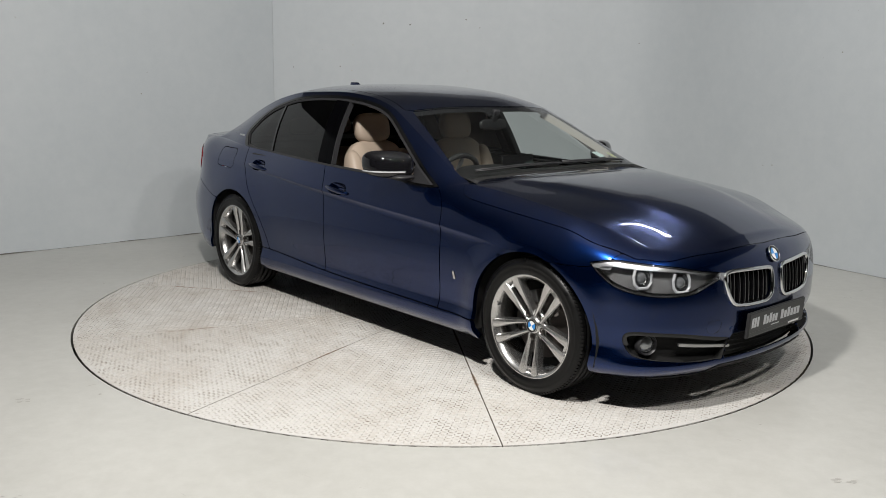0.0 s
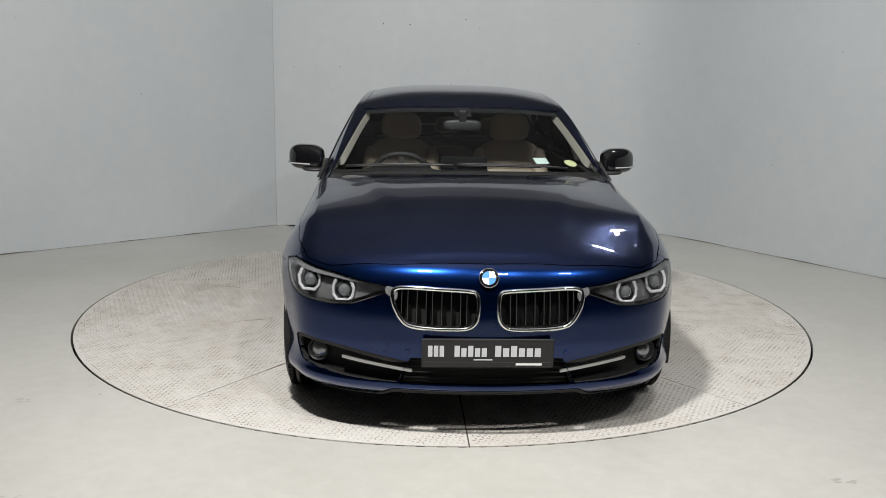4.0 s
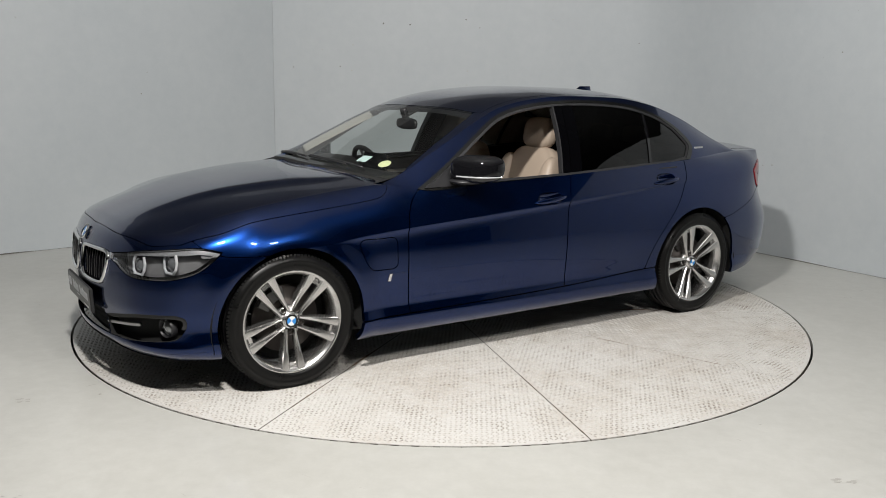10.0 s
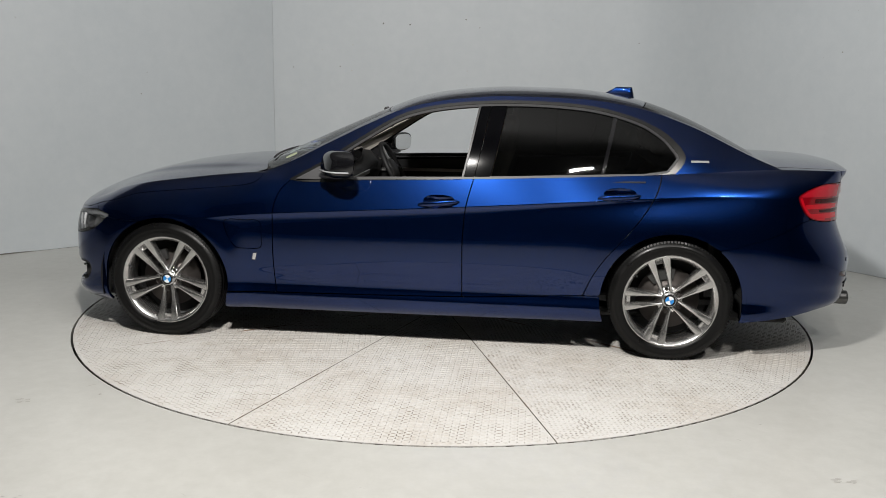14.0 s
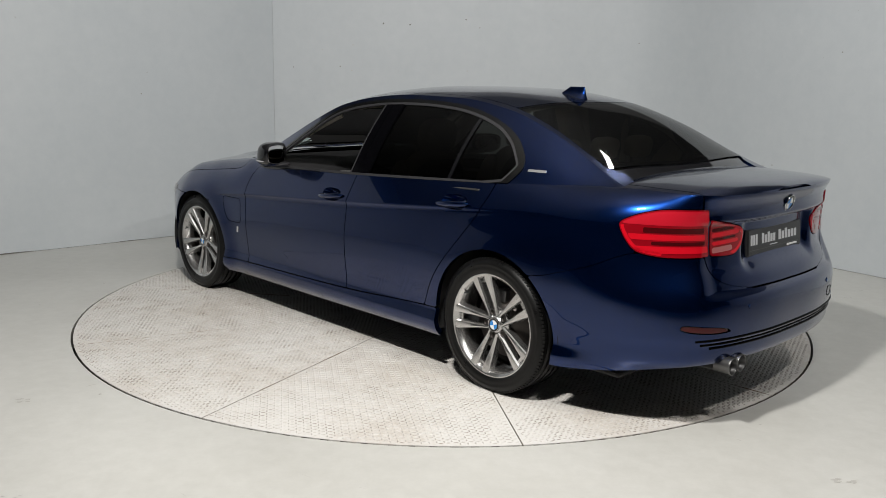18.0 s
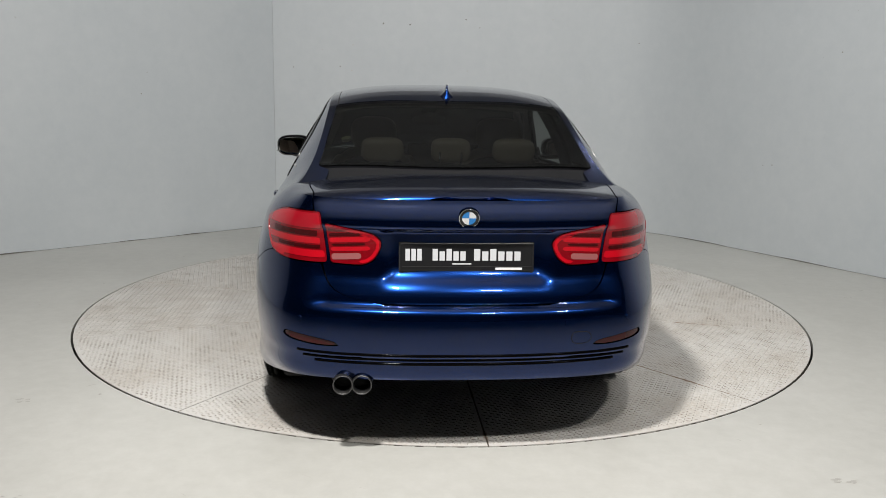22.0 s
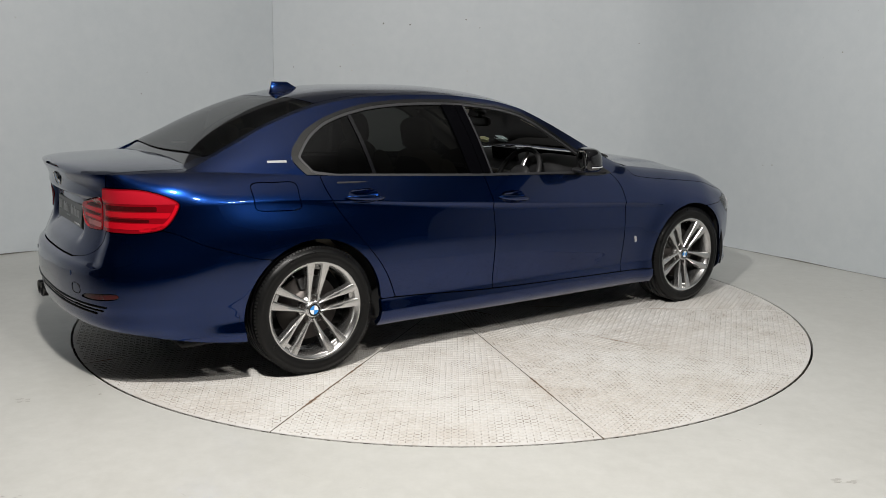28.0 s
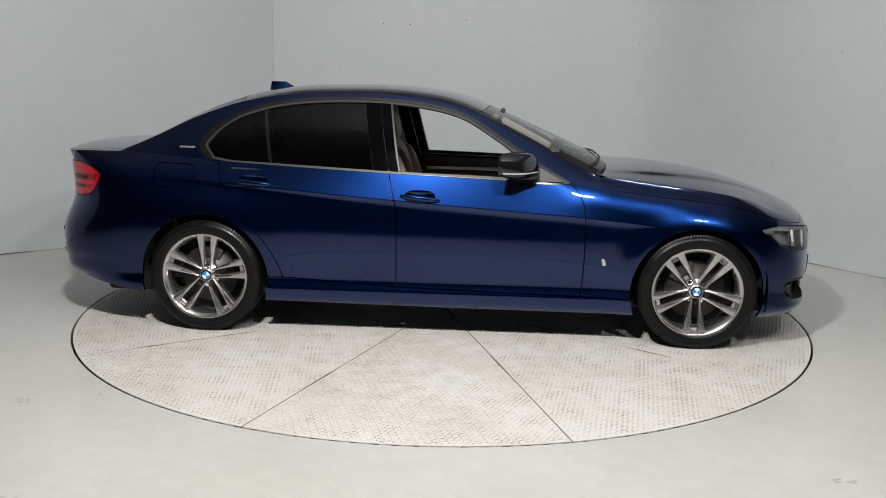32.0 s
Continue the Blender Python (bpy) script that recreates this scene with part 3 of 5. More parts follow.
# outside the boot lid the bumper slopes up to the lamps without a ledge
D_CORNER = curve([(0.22, 0.10), (0.26, 0.075), (0.29, 0.050), (0.315, 0.024), (0.34, 0.015), (0.395, 0.010), (0.42, 0.003), (0.50, 0.0), (0.56, 0.004), (0.61, 0.018), (0.66, 0.040), (0.71, 0.062), (0.76, 0.078), (0.82, 0.084), (0.90, 0.080), (0.96, 0.074), (1.03, 0.068)], 0.012)
W_NOSE = curve([(-2.5, 0.0), (1.55, 0.0), (1.75, 0.25), (1.95, 0.8), (2.08, 1.0), (2.3, 1.0)], 0.04)
W_TAIL = curve([(-2.6, 1.0), (-2.37, 1.0), (-2.2, 0.72), (-2.0, 0.3), (-1.75, 0.0), (2.3, 0.0)], 0.04)
# how far the shoulder rolls in under the top edge, and over what height
ROLL = curve([(2.3, 0.0), (2.10, 0.02), (1.95, 0.075), (1.75, 0.13), (1.5, 0.165), (1.2, 0.165), (0.95, 0.11), (0.78, 0.04), (0.6, 0.0), (-1.2, 0.0), (-1.45, 0.02), (-1.7, 0.07), (-1.95, 0.12), (-2.15, 0.135), (-2.28, 0.08), (-2.40, 0.0), (-2.5, 0.0)], 0.03)
ROLL_H = curve([(2.3, 0.10), (1.9, 0.16), (1.5, 0.21), (1.1, 0.20), (0.8, 0.15), (0.5, 0.12), (-1.2, 0.10), (-1.6, 0.12), (-2.0, 0.14), (-2.5, 0.14)], 0.05)
N_DN, N_UP = 78, 50
NV = N_DN + N_UP


def low_sheet():
    """The body below bonnet, waist and boot lines, nose to tail, left side; one row of points follows the crease."""
    zt = TOPLINE(PX)[:, None]
    lip = np.where(PX > 1.9, np.clip((0.47 - PY) / 0.10, 0, 1), 0)
    zb = (BOTLINE(PX) + 0.036 * lip * lip * (3 - 2 * lip))[:, None]
    zc = np.clip(CREASE(PX)[:, None], zb + 0.2, zt - 0.025)
    s0, s1 = np.linspace(0, 1, N_DN, endpoint=False)[None, :], 1 - (1 - np.linspace(0, 1, N_UP)[None, :]) ** 1.7
    z = np.concatenate([zb + (zc - zb) * s0, zc + (zt - zc) * s1], 1)
    wn, wt = W_NOSE(PX)[:, None], W_TAIL(PX)[:, None]
    sm = lambda q: np.clip(q, 0, 1) ** 2 * (3 - 2 * np.clip(q, 0, 1))
    corner = sm((PY[:, None] - 0.55) / 0.10)
    d = (1 - wn - wt) * d_side(PX[:, None] + 0 * z, z) + wn * D_NOSE(z) + wt * (D_TAIL(z) * (1 - corner) + D_CORNER(z) * corner)
    plate = sm((0.37 - PY[:, None]) / 0.08) * sm((z - 0.655) / 0.10) * sm((0.895 - z) / 0.012)
    d = d + np.where(PX[:, None] < -2.0, plate * 0.036, 0)
    span = ROLL_H(PX)[:, None]
    lift = np.clip((z - (zt - span)) / span, 0, 1)
    d = d + ROLL(PX)[:, None] * (1 - np.sqrt(1 - (0.955 * lift) ** 2))
    x, y = PX[:, None] - NX[:, None] * d, PY[:, None] - NY[:, None] * d
    y[0] = y[-1] = 0
    return np.stack([x, np.maximum(y, 0), z], 2)


LOW = low_sheet()
LA = np.repeat(A[:, None], NV, 1)   # arc from the nose
LX, LY, LZ = LOW[..., 0], LOW[..., 1], LOW[..., 2]
EDGE = LOW[:, -1]                   # the top edge

# side rail of the cabin and the centre line of bonnet, screen, roof and boot
RAIL_Y = curve([(1.0, 0.765), (0.75, 0.742), (0.5, 0.708), (0.25, 0.668), (0.05, 0.632), (-0.2, 0.606), (-0.5, 0.595), (-0.9, 0.588), (-1.2, 0.588), (-1.5, 0.600), (-1.75, 0.628), (-1.85, 0.648), (-1.95, 0.668), (-2.1, 0.69)], 0.04)
RAIL_Z = curve([(1.0, 0.92), (0.9, 0.935), (0.75, 0.985), (0.5, 1.108), (0.25, 1.232), (0.05, 1.316), (-0.2, 1.365), (-0.5, 1.386), (-0.9, 1.377), (-1.2, 1.335), (-1.5, 1.240), (-1.75, 1.122), (-1.85, 1.076), (-1.95, 1.036), (-2.1, 0.99)], 0.03)
MID_BONNET = curve([(2.2, 0.70), (2.115, 0.742), (2.05, 0.770), (1.9, 0.830), (1.7, 0.888), (1.5, 0.926), (1.3, 0.953), (1.1, 0.970), (0.9, 0.978), (0.8, 0.98)], 0.05)
MID_TOP = curve([(1.1, 0.925), (0.95, 0.985), (0.8, 1.052), (0.6, 1.142), (0.4, 1.228), (0.2, 1.314), (0.05, 1.373), (-0.15, 1.413), (-0.5, 1.438), (-0.85, 1.432), (-1.15, 1.399), (-1.35, 1.347), (-1.55, 1.268), (-1.75, 1.168), (-1.9, 1.084), (-2.0, 1.024)], 0.06)
MID_BOOT = curve([(-1.6, 1.066), (-1.9, 1.066), (-2.05, 1.065), (-2.2, 1.061), (-2.33, 1.053), (-2.40, 1.040), (-2.46, 1.012)], 0.02)


def edge_at(x):
    """The body's top edge at x: half width and height."""
    return np.interp(-x, -EDGE[:, 0], EDGE[:, 1]), np.interp(-x, -EDGE[:, 0], EDGE[:, 2])


def top_sheet(x0, x1, n, mid, edge, power, m=61, ease=False):
    """A crowned sheet from x0 back to x1 between the edge line and its mirror image."""
    x = np.linspace(x0, x1, n)
    ye, ze = edge(x)
    zc = ze + np.maximum(mid(x) - ze, 0) * np.clip(np.abs(x - x0) / 0.06, 0, 1) ** 0.7 if ease else np.maximum(mid(x), ze)
    u = np.linspace(1, -1, m)
    z = ze[:, None] + (zc - ze)[:, None] * (1 - np.abs(u)[None, :] ** (power(x)[:, None] if callable(power) else power))
    return np.stack([np.repeat(x[:, None], m, 1), ye[:, None] * u[None, :], z], 2)


BONNET = top_sheet(EDGE[0, 0] - 0.003, 0.78, 130, MID_BONNET, edge_at, lambda x: np.interp(x, [0.8, 1.1, 2.2], [3.4, 2.4, 2.6]), 101, True)
CABIN = top_sheet(1.0, -2.02, 150, MID_TOP, lambda x: (RAIL_Y(x), RAIL_Z(x)), 3.1, 81)
BOOT = top_sheet(-1.62, EDGE[-1, 0] + 0.003, 70, MID_BOOT, edge_at, 2.8, 81)


def side_sheet(n=420, m=58):
    """Cabin side between waistline and rail, left."""
    x = np.linspace(1.0, -2.06, n)
    yb, zb = edge_at(x)
    yr, zr = RAIL_Y(x), np.maximum(RAIL_Z(x), zb + 0.002)
    t = np.linspace(0, 1, m)[None, :]
    y = yb[:, None] + (yr - yb)[:, None] * t + 0.022 * np.sin(math.pi * t) * np.clip((zr - zb)[:, None] / 0.35, 0, 1)
    z = zb[:, None] + (zr - zb)[:, None] * t
    return np.stack([np.repeat(x[:, None], m, 1), y, z], 2)


SIDE = side_sheet()
SX, SY, SZ = SIDE[..., 0], SIDE[..., 1], SIDE[..., 2]


def body_part(name, pos, fields, material, parent=None, label="", mirror=True, depth=0.026, out=0.0, left_only=False, right_only=False):
    """A panel cut from one of the sheets; side panels get a mirrored twin."""
    v, f = panel_data(pos, fields, depth, out)
    made = []
    if not right_only:
        made.append(link_mesh(name, mesh_of(name, v, f, material), parent or car, label))
    if mirror and not left_only:
        v2, f2 = both_sides(v, f)
        made.append(link_mesh(name, mesh_of(name, v2, f2, material), parent or car, label))
    return made


def cap_part(name, pieces, material, parent=None, label=""):
    """Several cut sheets joined into one mesh."""
    vs, fs = [], []
    for v, f in pieces:
        b = len(vs)
        vs += list(v)
        fs += [tuple(i + b for i in q) for q in f]
    return link_mesh(name, mesh_of(name, vs, fs, material), parent or car, label)


# ---------- the car: panel lines ----------
def a_of_y(y, tail=False):
    h = len(A) // 4
    return float(ARC - np.interp(y, PY[::-1][:h], (ARC - A)[::-1][:h])) if tail else float(np.interp(y, PY[:h], A[:h]))


def a_line(points):
    """Turn outline points given as ('x', x, z), ('n', y, z) on the nose or ('t', y, z) on the tail into arc and height."""
    out = []
    for p in points:
        a = {"x": lambda q: a_of_x(q), "n": lambda q: a_of_y(q), "t": lambda q: a_of_y(q, True)}[p[0]](p[1])
        out.append((a, p[2], *p[3:]))
    return out


GAP = 0.0030
DOOR_F = curve([(0.15, 0.75), (0.284, 0.757), (0.40, 0.768), (0.535, 0.772), (0.70, 0.772), (0.766, 0.766), (0.83, 0.748), (0.872, 0.724), (0.918, 0.672), (0.96, 0.61)], 0.015)
DOOR_M = curve([(0.15, -0.290), (0.30, -0.288), (0.60, -0.285), (0.70, -0.289), (0.789, -0.298), (0.88, -0.318), (0.95, -0.337), (1.4, -0.425)], 0.02)
DOOR_R = curve([(0.15, -0.87), (0.30, -0.922), (0.343, -0.943), (0.43, -0.978), (0.527, -1.034), (0.62, -1.108), (0.701, -1.178), (0.80, -1.252), (0.874, -1.296), (0.95, -1.325), (1.05, -1.34)], 0.02)
SILL_Z = curve([(1.3, 0.276), (0.755, 0.284), (-0.29, 0.304), (-0.943, 0.338), (-1.3, 0.352)], 0.05)
BUMP_F = curve([(1.2, 0.655), (1.55, 0.664), (1.70, 0.668), (1.78, 0.69), (1.86, 0.76), (1.95, 0.95), (2.3, 1.2)], 0.01)
BUMP_R = curve([(-2.5, 0.79), (-2.3, 0.79), (-2.1, 0.772), (-1.95, 0.705), (-1.8, 0.655), (-1.70, 0.624), (-1.5, 0.60)], 0.02)
LID_Y = curve([(0.60, 0.28), (0.615, 0.34), (0.622, 0.39), (0.64, 0.472), (0.675, 0.532), (0.75, 0.563), (0.9, 0.584), (1.0, 0.597), (1.1, 0.60)], 0.006)
ARCH_F = np.hypot(LX - 1.400, LZ - 0.320) - 0.367
ARCH_R = np.hypot(LX + 1.405, LZ - 0.320) - 0.374
arches = np.minimum(ARCH_F, ARCH_R)

HEAD = loop(a_line([("n", 0.395, 0.628), ("n", 0.40, 0.645), ("n", 0.52, 0.664), ("n", 0.64, 0.685), ("x", 1.92, 0.704), ("x", 1.83, 0.708), ("x", 1.735, 0.690, 1), ("x", 1.79, 0.640), ("x", 1.86, 0.595),
                    ("x", 1.96, 0.568), ("n", 0.64, 0.560), ("n", 0.56, 0.568), ("n", 0.50, 0.590), ("n", 0.45, 0.610)]), 8)
FOGBAY = loop(a_line([("n", 0.325, 0.342, 1), ("n", 0.46, 0.366), ("n", 0.62, 0.394), ("x", 1.955, 0.406), ("x", 1.905, 0.392), ("x", 1.90, 0.345), ("x", 1.945, 0.290), ("n", 0.66, 0.268), ("n", 0.50, 0.255), ("n", 0.37, 0.252, 1)]), 8)
INTAKE = np.array([(-0.31, 0.36), (-0.36, 0.252), (0.36, 0.252), (0.31, 0.36)])
KIDNEY = loop([(0.042, 0.615), (0.058, 0.638), (0.20, 0.646), (0.345, 0.648), (0.383, 0.63), (0.375, 0.57), (0.335, 0.507), (0.28, 0.490), (0.16, 0.486), (0.08, 0.492), (0.046, 0.525)], 8)
TAIL_OUT = loop(a_line([("t", 0.573, 0.760, 1), ("t", 0.598, 0.960, 1), ("x", -2.24, 0.958), ("x", -2.14, 0.938), ("x", -2.065, 0.906), ("x", -2.055, 0.885), ("x", -2.085, 0.826), ("x", -2.13, 0.782), ("x", -2.20, 0.765), ("x", -2.27, 0.760)]), 8)
TAIL_IN = loop(a_line([("t", 0.580, 0.916, 1), ("t", 0.47, 0.897), ("t", 0.38, 0.876), ("t", 0.349, 0.842), ("t", 0.372, 0.785), ("t", 0.42, 0.758), ("t", 0.559, 0.760, 1)]), 8)
REFLECT = loop(a_line([("t", 0.50, 0.452), ("t", 0.52, 0.469), ("t", 0.62, 0.484), ("t", 0.71, 0.492), ("t", 0.72, 0.474), ("t", 0.69, 0.460), ("t", 0.58, 0.448)]), 6)

in_head, in_fog = inside(HEAD, LA, LZ), inside(FOGBAY, LA, LZ)
nose = LA < ARC * 0.25
in_intake = np.where(nose, inside(INTAKE, LY, LZ), -1)
in_kidney = np.where(nose, inside(KIDNEY, LY, LZ), -1)
in_tout, in_tin = inside(TAIL_OUT, LA, LZ), inside(TAIL_IN, LA, LZ)
in_refl = inside(REFLECT, LA, LZ)
lid = np.minimum(np.where(LX < -1.9, LID_Y(LZ) - LY, -1), LZ - 0.614)
# the bonnet's outline: its front edge over the grilles and its side edges down on the wings
NOSE_X = curve([(0.0, 2.092), (0.3, 2.076), (0.5, 2.036), (0.65, 1.985), (0.72, 1.92), (0.9, 1.70)], 0.02)
HOOD_Z = curve([(2.2, 0.60), (1.92, 0.710), (1.81, 0.748), (1.72, 0.768), (1.57, 0.812), (1.38, 0.834), (1.15, 0.856), (1.0, 0.872), (0.92, 0.884), (0.87, 0.905), (0.84, 0.950), (0.80, 1.05)], 0.012)
in_hood = np.where(LX > 0.7, np.minimum(NOSE_X(LY) - LX, LZ - HOOD_Z(LX)), -1)
behind_f, behind_m, behind_r = DOOR_F(LZ) - LX, DOOR_M(LZ) - LX, DOOR_R(LZ) - LX


# handle cups, charging flap and filler cap
def oval(xc, zc, rx, rz):
    q = np.abs((LX - xc) / rx) ** 2.6 + np.abs((LZ - zc) / rz) ** 2.6
    return (1 - q ** (1 / 2.6)) * rz


CUP_F, CUP_R = oval(-0.155, 0.824, 0.086, 0.036), oval(-1.115, 0.884, 0.086, 0.036)
CUP_F, CUP_R = np.where(LX > -2, CUP_F, -1), np.where(LX > -2, CUP_R, -1)
FLAP = loop([(1.045, 0.685), (0.93, 0.690), (0.845, 0.684), (0.834, 0.60), (0.842, 0.535), (0.92, 0.527), (0.985, 0.535), (1.03, 0.60)], 8)
CAP = loop([(-1.475, 0.965), (-1.465, 0.90), (-1.47, 0.842), (-1.58, 0.838), (-1.69, 0.848), (-1.70, 0.90), (-1.693, 0.968), (-1.58, 0.972)], 8)
in_flap = np.where(LX > 0.5, inside(FLAP, LX, LZ), -1)
in_cap = np.where((LX < -1.2) & (LX > -2), inside(CAP, LX, LZ), -1)
LN = sheet_normals(LOW)

fd = body_part("front_door", LOW, [behind_f - GAP, -behind_m - GAP, LZ - SILL_Z(LX) - GAP, -CUP_F], PAINT)
rd = body_part("rear_door", LOW, [behind_m - GAP, -behind_r - GAP, LZ - SILL_Z(LX) - GAP, ARCH_R - 0.012, -CUP_R], PAINT)
body_part("sill", LOW, [SILL_Z(LX) - LZ - GAP, arches, 1.10 - LX, LX + 1.25], PAINT)
fender = [-in_hood - GAP, -behind_f - GAP, ARCH_F, LZ - SILL_Z(LX) - GAP, np.where(LX > 1.42, LZ - BUMP_F(LX), 1) - GAP * 0.6, -in_head - 0.003]
body_part("fender", LOW, fender + [-in_flap], PAINT, mirror=False)
body_part("fender", LOW, fender, PAINT, right_only=True)
body_part("charging_flap", LOW, [in_flap - 0.0045], PAINT, mirror=False, label="closed charging flap in body colour")
quarter = [behind_r - GAP, ARCH_R, LZ - np.where(LX > -1.4, SILL_Z(LX), BUMP_R(LX)) - GAP * 0.6, -in_tout - 0.003, -lid - GAP]
body_part("quarter_panel", LOW, quarter, PAINT, mirror=False)
body_part("quarter_panel", LOW, quarter + [-in_cap], PAINT, right_only=True)
body_part("filler_cap", LOW, [in_cap - 0.0045], PAINT, right_only=True, label="closed fuel filler cap in body colour")
for doors, cup, xc, zc, slope in ((fd, CUP_F, -0.150, 0.818, 0.10), (rd, CUP_R, -1.112, 0.876, 0.08)):
    dish = LOW - LN * (0.026 * np.clip(cup / 0.022, 0, 1) ** 0.6)[..., None]
    v, f = panel_data(dish, [cup], 0)
    i = int(np.argmin(np.abs(PX - xc)))
    j = int(np.argmin(np.abs(LZ[i] - zc)))
    p, n = LOW[i, j], LN[i, j]
    for ob, sgn in zip(doors, (1, -1)):
        vv, ff = (v, f) if sgn > 0 else both_sides(v, f)
        link_mesh("handle_cup", mesh_of("handle_cup", vv, ff, PAINT), ob)
        # the pull: a flattened tapering bar
        bar, bf = [], []
        for k in range(15):
            u = k / 14 * 2 - 1
            w = (1 - abs(u) ** 3.5) ** 0.5 if abs(u) < 1 else 0.0
            c = Vector((p[0] - 0.112 * u, sgn * (p[1] + n[1] * (0.008 + 0.014 * (1 - u * u))), zc + slope * 0.112 * u))
            for q in range(10):
                a = 2 * math.pi * q / 10
                bar.append(c + Vector((0, sgn * 0.010 * math.cos(a) * (0.4 + 0.6 * w), 0.0145 * math.sin(a) * max(w, 0.25))))
        for k in range(14):
            for q in range(10):
                bf.append((k * 10 + q, k * 10 + (q + 1) % 10, k * 10 + 10 + (q + 1) % 10, k * 10 + 10 + q))
        bf += [tuple(range(10))[::-1], tuple(140 + q for q in range(10))]
        h = mesh_of("door_handle", bar, bf, PAINT)
        link_mesh("door_handle", h, ob, "body-coloured pull handle")


def whole(name, pos, fields, material, label="", depth=0.014, out=0.0, parent=None):
    """Left and right halves of a sheet cut alike and joined along the middle."""
    v, f = panel_data(pos, fields, 0, out)
    n = len(v)
    v2, f2 = both_sides(v, f)
    bm = bmesh.new()
    bv = [bm.verts.new(p) for p in list(v) + v2]
    for q in list(f) + [tuple(i + n for i in q) for q in f2]:
        bm.faces.new([bv[i] for i in q])
    bmesh.ops.remove_doubles(bm, verts=[b for b in bm.verts if abs(b.co.y) < 1e-4], dist=2e-4)
    bm.normal_update()
    rim = [e for e in bm.edges if len(e.link_faces) == 1]
    low = {}
    for e in rim:
        for b in e.verts:
            if b not in low:
                low[b] = (bm.verts.new(b.co), bm.verts.new(b.co - b.normal * depth))
    for e in rim:
        face = e.link_faces[0]
        a, b = e.verts
        lp = next(l for l in face.loops if l.edge == e)
        if lp.vert != a:
            a, b = b, a
        bm.faces.new((low[a][0], low[a][1], low[b][1], low[b][0]))
    me = bpy.data.meshes.new(name)
    bm.to_mesh(me)
    bm.free()
    me.materials.append(material)
    me.polygons.foreach_set("use_smooth", [True] * len(me.polygons))
    return link_mesh(name, me, parent or car, label)


front_bumper = whole("front_bumper", LOW, [-in_hood - GAP, LX - 1.2, ARCH_F, BUMP_F(LX) - LZ - GAP * 0.6, -in_head - 0.003, -in_fog, -in_intake, -in_kidney + 0.004], PAINT)
rear_bumper = whole("rear_bumper", LOW, [-1.5 - LX, ARCH_R, np.maximum(BUMP_R(LX) - LZ, np.where(LX < -2.3, 1.0, -1)) - GAP * 0.6, -in_tout - 0.003, -lid - GAP * 1.3, -in_refl], PAINT)


def full_part(name, pos, fields, material, label="", depth=0.014, out=0.0, parent=None):
    v, f = panel_data(pos, fields, depth, out)
    return link_mesh(name, mesh_of(name, v, f, material), parent or car, label)


# bonnet with its two ridges
bx, by = BONNET[..., 0], BONNET[..., 1]
ridge_y = 0.30 + (2.05 - bx) * 0.24
ridge = 0.014 / (1 + np.exp(np.clip((np.abs(by) - ridge_y) / 0.020, -30, 30))) * np.clip((2.06 - bx) / 0.5, 0, 1) * np.clip((bx - 0.82) / 0.35, 0, 1)
BONNET[..., 2] += ridge
COWL = curve([(-0.9, 0.862), (-0.78, 0.850), (-0.70, 0.848), (-0.5, 0.898), (0.0, 0.930), (0.5, 0.898), (0.70, 0.848), (0.78, 0.850), (0.9, 0.862)], 0.015)
hood_top = panel_data(BONNET, [bx - COWL(by), NOSE_X(np.abs(by)) - bx], 0.0)
hv, hf = panel_data(LOW, [in_hood], 0.012)
cap_part("bonnet", [hood_top, (hv, hf), both_sides(hv, hf)], PAINT)
# dark backing added so that gaps behind the bonnet look black
full_part("cowl_backing", BONNET, [bx - 0.785, 0.935 - bx], DARK, depth=0.0, out=-0.028)
for sgn in (1, -1):
    full_part("nose_panel", BONNET, [bx - NOSE_X(np.abs(by)) - GAP, by * sgn], PAINT)

# cabin top: screen, roof, back window
cx, cy, cz = CABIN[..., 0], CABIN[..., 1], CABIN[..., 2]
rail = RAIL_Y(cx)
SCREEN_LOW = curve([(-0.8, 0.72), (-0.73, 0.768), (-0.65, 0.808), (-0.5, 0.850), (0.0, 0.885), (0.5, 0.850), (0.65, 0.808), (0.73, 0.768), (0.8, 0.72)], 0.02)
SCREEN_TOP = curve([(-0.7, 0.10), (-0.56, 0.168), (-0.45, 0.186), (0.0, 0.205), (0.45, 0.186), (0.56, 0.168), (0.7, 0.10)], 0.03)
BACK_TOP = curve([(-0.7, -1.19), (-0.55, -1.24), (-0.4, -1.268), (0.0, -1.295), (0.4, -1.268), (0.55, -1.24), (0.7, -1.19)], 0.03)
BACK_LOW = curve([(-0.75, -1.78), (-0.6, -1.835), (0.0, -1.885), (0.6, -1.835), (0.75, -1.78)], 0.03)
PILLAR = np.interp(cx, [0.17, 0.5, 0.77], [0.084, 0.046, 0.010])
C_PILLAR = np.interp(cx, [-1.86, -1.6, -1.24], [0.040, 0.032, 0.040])
inset = rail - np.abs(cy)
full_part("roof", CABIN, [SCREEN_TOP(cy) - cx - GAP, cx - BACK_TOP(cy) - GAP, inset - 0.045], PAINT)
full_part("windscreen", CABIN, [cx - SCREEN_TOP(cy) - GAP, SCREEN_LOW(cy) + 0.05 - cx, inset - PILLAR], CLEAR, "clear windscreen with two paper discs inside", depth=0.004).visible_shadow = False
full_part("back_window", CABIN, [BACK_TOP(cy) - cx - GAP, cx - BACK_LOW(cy), inset - C_PILLAR], BACKTINT, "dark tinted back window", depth=0.004)

